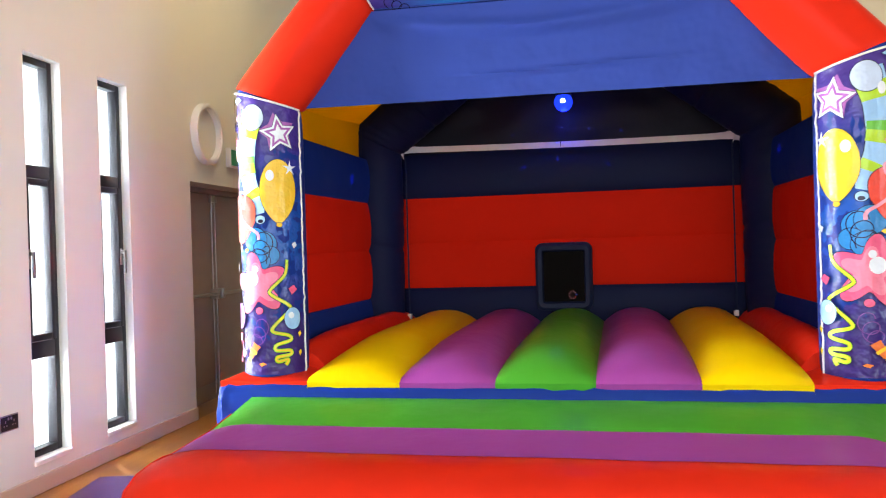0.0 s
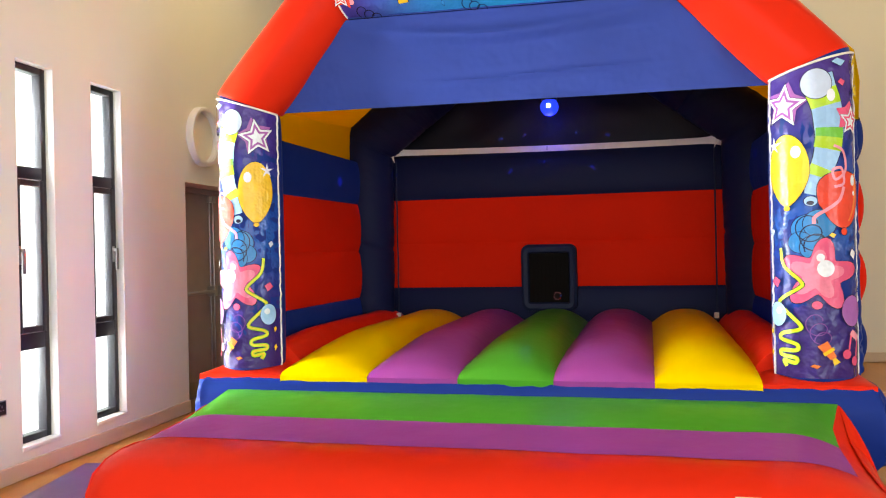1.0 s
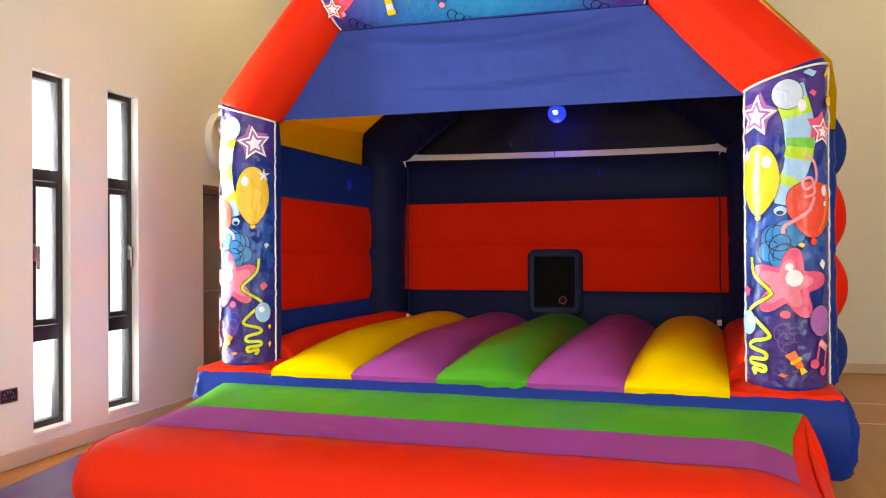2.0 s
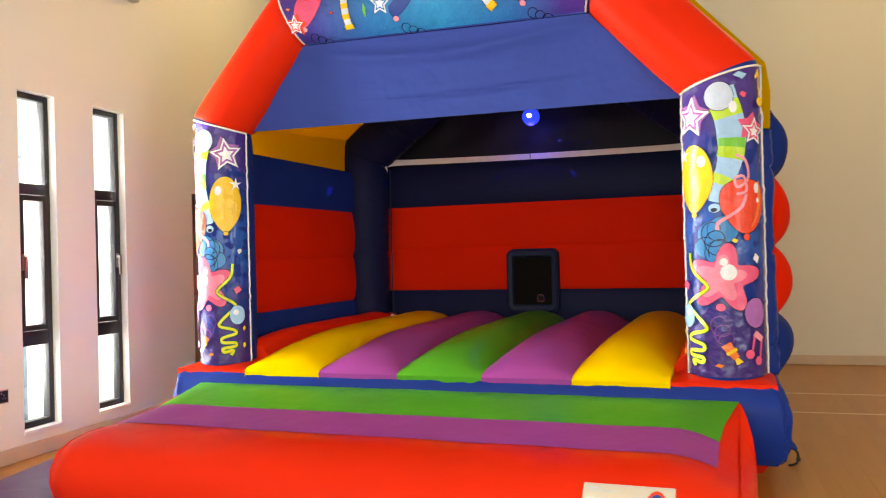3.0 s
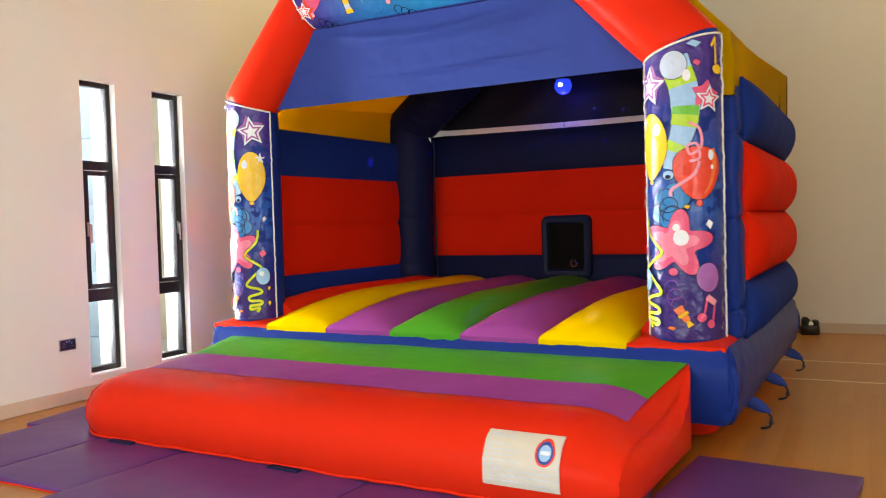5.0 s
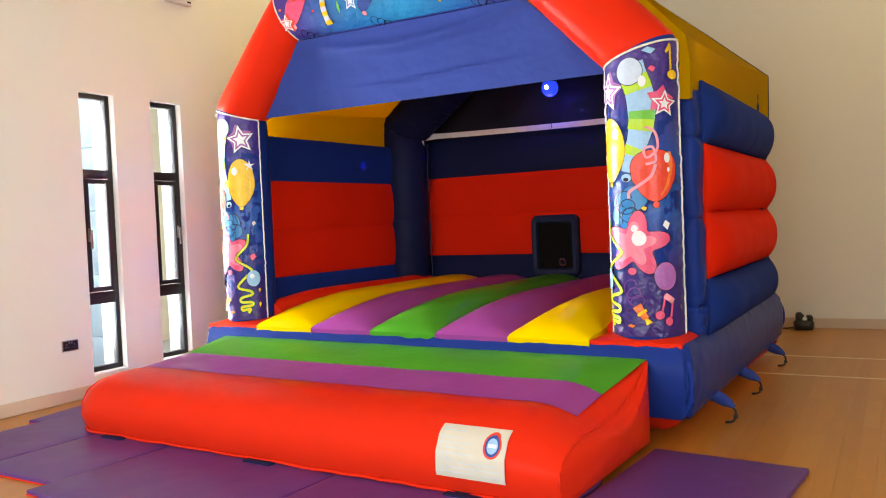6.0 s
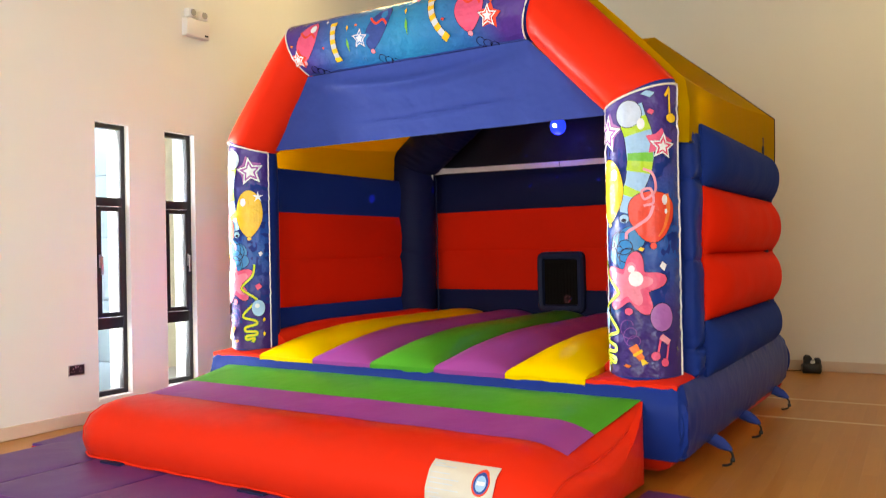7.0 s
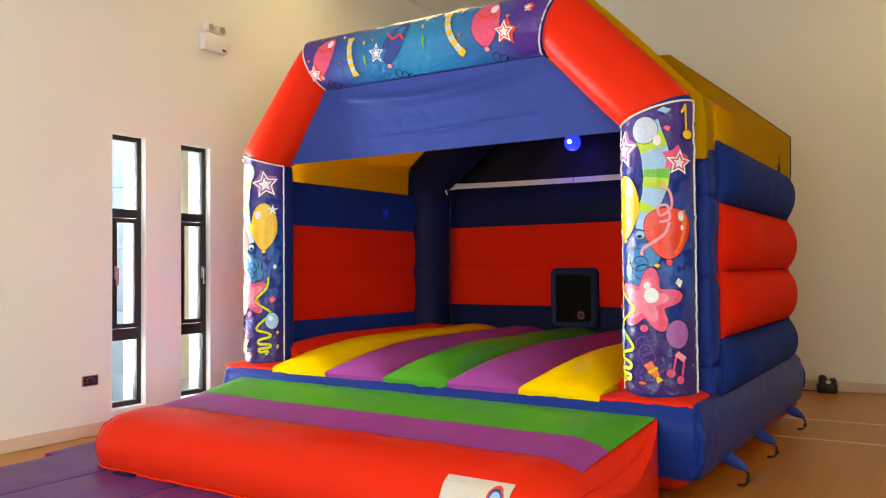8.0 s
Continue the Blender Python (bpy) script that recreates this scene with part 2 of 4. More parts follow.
def cord(points, radius, n=8):
    """A round cord along points."""
    pts = [Vector(p) for p in points]
    rows = []
    for i, p in enumerate(pts):
        d = (pts[min(i + 1, len(pts) - 1)] - pts[max(i - 1, 0)]).normalized()
        ref = Vector((0, 0, 1)) if abs(d.z) < 0.9 else Vector((1, 0, 0))
        a = ref.cross(d).normalized()
        b = d.cross(a)
        rows.append([p + (a * math.cos(2 * math.pi * k / n) + b * math.sin(2 * math.pi * k / n)) * radius for k in range(n)])
    bm = sheet(rows, closed=True)
    bm.verts.ensure_lookup_table()
    bm.faces.new([bm.verts[k] for k in range(n)])
    bm.faces.new([bm.verts[len(pts) * n - n + k] for k in range(n)])
    return bm


def root(name, label, category, m=None, group=""):
    ob = new(name)
    if m:
        ob.matrix_world = m
    return tagged(ob, label, category, group)


def structure(name, bm, material, label, smooth=False):
    return tagged(part(name, bm, material, smooth=smooth), label, kind="structure")


# ---- the hall ----
WEST, NORTH, EAST, SOUTH, TOP = -3.28, 10.0, 6.6, -3.2, 5.22
THICK = 0.32


def wall_with_holes(axis, at, out, span, height, holes):
    """A wall along an axis, from its inner face outwards, with openings (a0, a1, z0, z1)."""
    bm = bmesh.new()
    cuts = sorted({span[0], span[1], *[h[0] for h in holes], *[h[1] for h in holes]})
    for a0, a1 in zip(cuts, cuts[1:]):
        mid = (a0 + a1) / 2
        zs = [0.0]
        for h in sorted([h for h in holes if h[0] < mid < h[1]], key=lambda h: h[2]):
            zs += [h[2], h[3]]
        zs.append(height)
        for z0, z1 in zip(zs[::2], zs[1::2]):
            if z1 - z0 > 1e-6:
                if axis == "y":
                    box(bm, (min(at, out), a0, z0), (max(at, out), a1, z1))
                else:
                    box(bm, (a0, min(at, out), z0), (a1, max(at, out), z1))
    bmesh.ops.remove_doubles(bm, verts=bm.verts, dist=1e-5)
    return bm


W1, W2, WZ = (4.435, 4.80), (5.21, 5.59), (0.168, 2.68)
DOOR = (6.55, 8.45, 0.0, 2.05)
structure("wall_west", wall_with_holes("y", WEST, WEST - THICK, (SOUTH - THICK, NORTH + THICK), TOP, [(*W1, *WZ), (*W2, *WZ), DOOR]), PAINT, "cream painted wall with two tall narrow windows")
structure("wall_north", wall_with_holes("x", NORTH, NORTH + THICK, (WEST, EAST), TOP, []), PAINT, "plain cream painted end wall of the hall")
# both openings below are added, out of view, only to let fill light in
structure("wall_east", wall_with_holes("y", EAST, EAST + THICK, (SOUTH - THICK, NORTH + THICK), TOP, [(-2.8, 0.2, 0.4, 3.1)]), PAINT, "unseen cream painted side wall with an added wide opening for fill light")
structure("wall_south", wall_with_holes("x", SOUTH, SOUTH - THICK, (WEST, EAST), TOP, [(-2.9, 2.9, 0.4, 3.6)]), PAINT, "unseen cream painted wall with an added wide opening for fill light")
structure("ceiling", boxed((WEST - THICK, SOUTH - THICK, TOP), (EAST + THICK, NORTH + THICK, TOP + 0.25)), CEIL, "plain off-white ceiling of the hall")
structure("floor", boxed((WEST - THICK, SOUTH - THICK, -0.2), (EAST + THICK, NORTH + THICK, -0.012)), WOOD, "varnished honey-coloured wooden sports floor")


def skirting(name, lo, hi):
    structure(name, boxed(lo, hi, 0.006), SKIRT, "cream painted skirting board along the wall")


skirting("baseboard", (WEST + 0.001, SOUTH + 0.02, 0.001), (WEST + 0.018, DOOR[0], 0.11))
skirting("baseboard", (WEST + 0.001, DOOR[1], 0.001), (WEST + 0.018, NORTH - 0.02, 0.11))
skirting("baseboard", (WEST + 0.02, NORTH - 0.018, 0.001), (EAST - 0.02, NORTH - 0.001, 0.115))


def tall_window(name, y0, y1, handle):
    """Black framed window in a white reveal: fixed lights above and below, an opening sash between."""
    z0, z1 = WZ
    w = tagged(new(name), "tall narrow window with black metal frame in white reveal", kind="structure")
    xf = WEST - 0.065
    bm = bmesh.new()
    f = 0.045
    for lo, hi in (((y0, z0 + 0.03), (y0 + f, z1)), ((y1 - f, z0 + 0.03), (y1, z1)), ((y0 + f, z1 - f), (y1 - f, z1)), ((y0 + f, z0 + 0.03), (y1 - f, z0 + 0.03 + f)),
                   ((y0 + f, 1.925), (y1 - f, 2.005)), ((y0 + f, 0.80), (y1 - f, 0.905))):
        box(bm, (xf - 0.07, *lo), (xf, *hi), 0.004)
    part("window_frame", bm, FRAME, w)
    bm = bmesh.new()
    s0, s1, t0, t1, g = y0 + f + 0.004, y1 - f - 0.004, 0.912, 1.918, 0.04
    for lo, hi in (((s0, t0), (s0 + g, t1)), ((s1 - g, t0), (s1, t1)), ((s0 + g, t0), (s1 - g, t0 + g)), ((s0 + g, t1 - g), (s1 - g, t1))):
        box(bm, (xf - 0.05, *lo), (xf + 0.018, *hi), 0.004)
    sash = part("sash", bm, FRAME, w, "black opening casement")
    hy = s0 + 0.02 if handle < 0 else s1 - 0.02
    bm = bmesh.new()
    box(bm, (xf + 0.018, hy - 0.012, 1.36), (xf + 0.026, hy + 0.012, 1.48), 0.003)
    box(bm, (xf + 0.026, hy - 0.009, 1.44), (xf + 0.055, hy + 0.009, 1.465), 0.003)
    box(bm, (xf + 0.043, hy - 0.011, 1.30), (xf + 0.058, hy + 0.011, 1.465), 0.004)
    part("handle", bm, STEEL, sash, "steel window handle")
    for a, b in ((z0 + 0.03 + f, 0.80), (0.912 + g, 1.918 - g), (2.005, z1 - f)):
        p = part("pane", boxed((xf - 0.04, y0 + f, a), (xf - 0.032, y1 - f, b)), GLASS, w, "clear window glass", smooth=False)
        p.visible_shadow = False
    part("window_sill", boxed((WEST - 0.30, y0 - 0.0, z0 + 0.002), (WEST + 0.012, y1, z0 + 0.03), 0.004), SILL, w, "white painted sill")
    for a, b in ((y0 + 0.001, y0 + 0.004), (y1 - 0.004, y1 - 0.001)):
        part("reveal", boxed((xf + 0.02, a, z0 + 0.032), (WEST - 0.001, b, z1 - 0.001)), SILL, w, "white painted window reveal", smooth=False)
    return w


tall_window("window_1", *W1, -1)
tall_window("window_2", *W2, 1)


def double_doors():
    d = tagged(new("door_1"), "brown-grey double fire-exit doors with push bars in a recess", kind="structure")
    x = WEST - 0.26
    y0, y1, z1 = DOOR[0], DOOR[1], DOOR[3]
    mid = (y0 + y1) / 2
    bm = bmesh.new()
    box(bm, (x - 0.05, y0, 0.0), (x + 0.03, y0 + 0.05, z1), 0.004)
    box(bm, (x - 0.05, y1 - 0.05, 0.0), (x + 0.03, y1, z1), 0.004)
    box(bm, (x - 0.05, y0 + 0.05, z1 - 0.05), (x + 0.03, y1 - 0.05, z1), 0.004)
    part("door_frame", bm, DOORM, d)
    for a, b in ((y0 + 0.055, mid - 0.003), (mid + 0.003, y1 - 0.055)):
        leaf = part("door_leaf", boxed((x - 0.045, a, 0.008), (x, b, z1 - 0.055), 0.003), DOORM, d)
        part("kick_plate", boxed((x + 0.001, a + 0.03, 0.02), (x + 0.004, b - 0.03, 0.17), 0.001), STEEL, leaf, "steel kick plate")
        bm = cylinder(bmesh.new(), (x + 0.07, a + 0.06, 1.03), (x + 0.07, b - 0.04, 1.03), 0.018)
        for yy in (a + 0.06, b - 0.05):
            box(bm, (x + 0.001, yy - 0.03, 0.98), (x + 0.085, yy + 0.03, 1.08), 0.008)
        part("push_bar", bm, STEEL, leaf, "steel panic push bar")
        edge = b - 0.035 if b < mid else a + 0.035
        bm = cylinder(bmesh.new(), (x + 0.02, edge, 0.05), (x + 0.02, edge, z1 - 0.09), 0.008)
        box(bm, (x + 0.001, edge - 0.025, z1 - 0.13), (x + 0.04, edge + 0.025, z1 - 0.06), 0.004)
        part("shoot_bolt", bm, STEEL, leaf, "steel vertical bolt rod")


double_doors()
structure("door_back_wall", boxed((WEST - THICK - 0.06, DOOR[0] - 0.1, 0), (WEST - THICK - 0.005, DOOR[1] + 0.1, 2.2)), PAINT, "plain wall behind the fire doors")

# outside the windows
structure("ground", boxed((-60, -60, -0.5), (60, 60, -0.25)), PAVE, "pale paving outside the hall")


def neighbour():
    n = root("neighbour_building", "white clad wing of the building outside the window", "building")
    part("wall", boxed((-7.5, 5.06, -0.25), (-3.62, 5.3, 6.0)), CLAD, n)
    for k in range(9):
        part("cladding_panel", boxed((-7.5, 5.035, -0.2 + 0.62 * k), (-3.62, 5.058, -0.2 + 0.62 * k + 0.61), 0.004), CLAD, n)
    s = root("garden_wall", "cream stone wall outside", "wall")
    part("wall", boxed((-7.4, 5.5, -0.25), (-7.0, 16.0, 4.2), 0.02), STONE, s)


neighbour()

# ---- the bouncy castle, in its own axes: u across, v back, z up ----
CM = pose(-2.270, 4.838, 0, 0, 0, -3.0)
castle = root("bouncy_castle", "red, blue and yellow inflatable bouncy castle with party prints", "bouncy castle", CM)
WIDE, DEEP = 4.08, 3.33

rows = []
for inset, z in ((0.06, 0.16), (0.10, 0.10), (0.20, 0.045), (0.36, 0.006)):
    u0, u1, v0, v1 = inset, WIDE - inset, inset - 0.01, DEEP - inset
    rows.append([(u0 + (u1 - u0) * k / 20, v0, z) for k in range(20)] + [(u1, v0 + (v1 - v0) * k / 16, z) for k in range(16)] + [(u1 - (u1 - u0) * k / 20, v1, z) for k in range(20)] + [(u0, v1 - (v1 - v0) * k / 16, z) for k in range(16)])
part("ground_sheet", sheet(rows, closed=True), RED, castle, "red vinyl underside")


def rounded_ring(inset, z, radius, wobble=0.0, wobble_all=0.10):
    """A rounded rectangle round the base, drawn in by inset."""
    pts = []
    u0, u1, v0, v1 = inset, WIDE - inset, inset, DEEP - inset
    r = radius
    for (a, b), (c, d), st in (((u0 + r, v0), (u1 - r, v0), 270), ((u1, v0 + r), (u1, v1 - r), 0), ((u1 - r, v1), (u0 + r, v1), 90), ((u0, v1 - r), (u0, v0 + r), 180)):
        n = 70
        for k in range(n):
            f = k / n
            pts.append((a + (c - a) * f, b + (d - b) * f))
        cx, cy = c + (0 if st in (270, 90) else (-r if st == 0 else r)), d + (0 if st in (0, 180) else (r if st == 270 else -r))
        for k in range(10):
            t = radians(st + 9 * k)
            pts.append((cx + r * math.cos(t), cy + r * math.sin(t)))
    cu, cv = WIDE / 2, DEEP / 2
    out = []
    for k, (u, v) in enumerate(pts):
        w = wobble * noise.noise((u * 17, v * 17, z * 2)) * (0.4 + noise.noise((u * 2, v * 2, 5)))
        d = Vector((u - cu, v - cv)).normalized()
        near = min(math.hypot(u - a, v - b) for a in (u0, u1) for b in (v0, v1))
        w += 0.35 * wobble_all * math.exp(-near / 0.16) * noise.noise((u * 42, v * 42, z * 3))
        u += max(0.0, -inset) * 0.75 * max(0.0, min(1.0, (0.15 - u) / 0.15))
        out.append((u + d.x * w - 0.022 * max(0, v) * (u > cu), v + d.y * w, z))
    return out


rows = []
for j in range(17):
    t = j / 16
    swell = 0.06 * (1 - (2 * t - 1) ** 2) ** 0.8
    rows.append(rounded_ring(-swell, 0.165 + 0.452 * t, 0.07, 0.030 * math.exp(-min(t, 1 - t) * 0.45 / 0.05)))
rows.append(rounded_ring(0.06, 0.612, 0.12))
rows.insert(0, rounded_ring(0.06, 0.150, 0.12))
rows.append(rounded_ring(0.45, 0.600, 0.40))
part("base", sheet(rows, closed=True), BLUE, castle, "inflated blue base")

EDGES = [0.02, 0.594, 1.18, 1.757, 2.335, 2.911, 3.488, 4.06]
BED = [RED, YELLOW, PURPLE, GREEN, PURPLE, YELLOW, RED]


def bed_tube(u0, u1, material, start=-0.025):
    rows = []
    nv, nu = 36, 14
    back = 2.95
    for i in range(nv + 1):
        f = i / nv
        v = start + (back - start) * f ** 1.25
        rise = math.sqrt(max(0, 1 - (1 - min(1, (v + 0.025) / 1.2)) ** 2))
        fall = 1 if v < 2.6 else math.sqrt(max(0, 1 - ((v - 2.6) / 0.36) ** 2))
        row = []
        for k in range(nu + 1):
            a = 2 * k / nu - 1
            z = 0.618 + 0.075 * rise + 0.145 * rise * (0.35 + 0.65 * fall) * (1 - abs(a) ** 2.4) + 0.004 * noise.noise((u0 + k * 0.1, v * 3, 0))
            row.append((u0 + (u1 - u0) * k / nu, v, z))
        rows.append([(u0, v, 0.56), *row, (u1, v, 0.56)])
    rows.append([(p[0], back, 0.5) for p in rows[-1]])
    rows.insert(0, [(p[0], start + 0.01, 0.56) for p in rows[0]])
    return sheet(rows)


for u0, u1, m in zip(EDGES, EDGES[1:], BED):
    if m is RED:
        lo, hi = (0.25, u1) if u0 < 1 else (u0, 3.83)
        part("bed_tube", bed_tube(lo, hi, m, 0.30), m, castle, "red inflated bed tube at the side")
        cu0, cu1 = (0.012, 0.594) if u0 < 1 else (3.488, WIDE - 0.012)
        part("corner_pad", pillow((cu0, -0.012, 0.585), (cu1, 0.95, 0.619), (0.0, 0.0, 0.0, 0, 0, 0.060), power=(3, 2, 4), cuts=(18, 20, 3)), RED, castle, "red pad round the foot of the pillar")
    else:
        part("bed_tube", bed_tube(u0, u1, m), m, castle, {"yellow_vinyl": "yellow", "purple_vinyl": "purple", "green_vinyl": "green"}[m.name] + " inflated bed tube")

# front step
STEP_U = (0.235, 3.865)
STEP = [(-0.03, 0.02), (-0.03, 0.30), (-0.03, 0.525), (-0.28, 0.512), (-0.53, 0.463), (-0.72, 0.440), (-0.90, 0.418), (-0.98, 0.427), (-1.10, 0.424), (-1.24, 0.398), (-1.35, 0.340), (-1.405, 0.25), (-1.415, 0.15), (-1.385, 0.07), (-1.36, 0.03)]


def step_flare(v):
    """The step widens towards its front at the end by the windows."""
    return 0.060 * min(1.0, abs(v + 0.03) / 0.9)


def step_row(u, shrink, left=False):
    """The step's outline at u; shrink draws it in and down towards the end seams."""
    cv = -0.62
    out = []
    for v, z in STEP:
        ease = min(1.0, abs(v + 0.03) / 0.30)
        drop = shrink * (0.045 if left else 0.125) * ease * max(0.0, (z - 0.15) / 0.3)
        pull = shrink * (0.085 if left else 0.07)
        out.append((u - (step_flare(v) if left else 0.0), cv + (v - cv) * (1 - pull) if v < cv else v, z - drop))
    return out


def step_skin(i0, i1, lift=0.0, inset=0.0, sink=0.0):
    """Part of the step's skin; inset pulls its ends in from the end seams, more towards the front."""
    rows = []
    n = 90
    for k in range(n + 1):
        f = k / n
        full = []
        for j in range(i0, i1 + 1):
            pull = inset * min(1.0, abs(STEP[j][0] + 0.03) / 0.34) ** 0.8
            wide = step_flare(STEP[j][0])
            u = STEP_U[0] - wide + (STEP_U[1] - STEP_U[0] - pull + wide) * f
            d = min(u - STEP_U[0] + wide, STEP_U[1] - u)
            shrink = max(0.0, 1 - d / (0.22 if f < 0.5 else 0.34)) ** 2
            p = (u, *step_row(u, shrink, f < 0.5)[j][1:])
            crease = 0.006 * math.exp(-d / 0.06) * noise.noise((p[1] * 22, p[2] * 22, u > 2))
            full.append((p[0], p[1], p[2] + lift - sink * (3 <= j <= 5) + 0.004 * noise.noise((u * 3, p[1] * 4, 1)) + crease))
        rows.append(full)
    return rows


def step_end(u, sign):
    rows = []
    left = sign < 0
    for j in range(11):
        f = j / 10
        k = 1 - f
        out = (0.04 if left else 0.075) * (1 - k ** 2.5)
        rows.append([(p[0] + sign * (out + 0.012 * f * k * noise.noise((p[1] * 16, p[2] * 16, 3 + sign))), -0.62 + (p[1] + 0.62) * (0.06 + 0.94 * k), 0.22 + (p[2] - 0.22) * (0.06 + 0.94 * k)) for p in step_row(u, 1.0, left)])
    return rows


front_step = part("front_step", sheet(step_skin(2, 14, sink=0.010)), RED, castle, "rounded red front of the entrance step")
part("step_panel", sheet(step_skin(2, 4, 0.004, 0.10)), GREEN, front_step, "green stripe across the step")
part("step_panel", sheet(step_skin(4, 6, 0.004, 0.10)), PURPLE, front_step, "purple stripe across the step")
part("step_back", sheet(step_skin(0, 2)), BLUE, front_step)
for u, sign in ((STEP_U[0], -1), (STEP_U[1], 1)):
    bm = sheet(step_end(u, sign), closed=True)
    bm.verts.ensure_lookup_table()
    bm.faces.new(bm.verts[-len(STEP):])
    part("step_end", bm, RED, front_step, "red end of the step")
    part("welt", cord([(p[0] + sign * 0.002, p[1], p[2] + 0.002 + 0.004 * noise.noise((p[1] * 15, p[2] * 15, 8))) for p in step_row(u, 1.0, sign < 0)[3:]], 0.006, 6), RED, front_step, "red welted seam of the step's end")

# side walls: four inflated bands each
BANDS = [(0.60, 0.965, WALL_BLUE, "blue"), (0.965, 1.40, WALL_RED, "red"), (1.40, 1.84, WALL_RED, "red"), (1.84, 2.24, WALL_BLUE, "blue")]
for side in (0, 1):
    for z0, z1, m, word in BANDS:
        if side:
            lo, hi, bl = (3.82, 0.53, z0), (4.095, 3.03, z1), (0.03, 0.125, 0.0, 0.035, 0, 0)
        else:
            lo, hi, bl = (0.06, 0.40, z0), (0.25, 3.28, z1), (0.085, 0.03, 0.01, 0.03, 0, 0)
        bm = pillow(lo, hi, bl, power=(4, 9, 2.2), cuts=(5, 120, 14), pucker=0.015, seed=side * 9 + z0)
        if side:
            for vert in bm.verts:
                vert.co.x -= 0.036 * (vert.co.y - 0.53)
        part("side_wall_band", bm, m, castle, word + " inflated side wall band")
for z0, z1 in ((0.62, 0.80), (0.80, 1.36), (1.36, 1.88), (1.88, 2.18)):
    part("wall_end", pillow((3.80, 0.36, z0), (4.07, 0.56, z1), (0.02, 0.025, 0.02, 0.01, 0, 0), power=(3, 3, 6), cuts=(6, 8, 24), pucker=0.03, seed=z0), BLUE, castle, "blue ribbed end of the side wall")

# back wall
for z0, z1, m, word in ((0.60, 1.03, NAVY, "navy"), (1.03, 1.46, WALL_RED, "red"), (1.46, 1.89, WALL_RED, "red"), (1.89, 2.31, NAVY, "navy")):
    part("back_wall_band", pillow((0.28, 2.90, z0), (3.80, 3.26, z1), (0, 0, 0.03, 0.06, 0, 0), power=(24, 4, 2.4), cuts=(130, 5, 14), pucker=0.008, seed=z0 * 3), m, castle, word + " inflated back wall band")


def arch(v, radii, pts, materials, name, labels):
    """Inflated tubes joined at mitres along pts of (u, z)."""
    P = [Vector((u, v, z)) for u, z in pts]
    made = []
    for i, (a, b) in enumerate(zip(P, P[1:])):
        d = (b - a).normalized()
        m0 = (d + (a - P[i - 1]).normalized()) if i else None
        m1 = (d + (P[i + 2] - b).normalized()) if i + 2 < len(P) else None
        made.append(part(name[i], tube((a, b), radii[i], n=36, rings=80, bulge=0.006, pinch=0.008, mitre=(m0, m1), ribs=0.007 if materials[i] is NAVY else 0.0), materials[i], castle, labels[i]))
    return made


FR, FV = 0.218, 0.235
FRONT = [(0.290, 0.63), (0.290, 2.405), (0.93, 3.125), (3.13, 3.10), (3.800, 2.405), (3.800, 0.63)]
arch(FV, (0.203, FR, FR, FR, FR), FRONT, [BLUE, RED, BLUE, RED, BLUE], ["pillar", "arch_tube", "arch_tube", "arch_tube", "pillar"],
     ["blue inflated front pillar", "red sloping arch tube", "blue top arch tube", "red sloping arch tube", "blue inflated front pillar"])
BACK = [(0.250, 0.63), (0.268, 2.42), (1.14, 3.07), (2.91, 3.07), (3.770, 2.42), (3.800, 0.63)]
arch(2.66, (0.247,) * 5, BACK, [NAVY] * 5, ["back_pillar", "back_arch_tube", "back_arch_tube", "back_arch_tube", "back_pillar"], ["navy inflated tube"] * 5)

# valance, roof sheets, rear sheet
rows = []
for i in range(41):
    f = i / 40
    zl = 2.90 + (2.345 - 2.90) * f
    u0, u1 = 1.02 + (0.50 - 1.02) * f, 3.04 + (3.59 - 3.04) * f
    row = []
    for k in range(41):
        g = k / 40
        c = 0.10 + 0.20 * math.sin(math.pi * min(1, g * 1.05)) - 0.02
        sag = 0.015 * noise.noise((g * 4, f * 3, 2)) + 0.045 * math.exp(-((f - c) / 0.07) ** 2) * math.sin(math.pi * g) + 0.02 * math.exp(-((f - 0.72 - 0.04 * math.sin(5 * g)) / 0.025) ** 2) * max(0, math.sin(math.pi * (g * 1.6 - 0.4)))
        row.append((u0 + (u1 - u0) * g, 0.162 - sag + 0.11 * f, zl - 0.024 * g))
    rows.append(row)
part("valance", sheet(rows, 0.004), SHEET, castle, "blue fabric valance under the front arch")

ROOF = [(4.075, 2.10), (4.085, 2.32), (4.06, 2.50), (3.66, 2.93), (3.24, 3.35), (2.9, 3.365), (2.04, 3.37), (1.2, 3.365), (0.87, 3.35), (0.50, 2.93), (0.13, 2.50), (0.11, 2.34), (0.11, 2.24)]


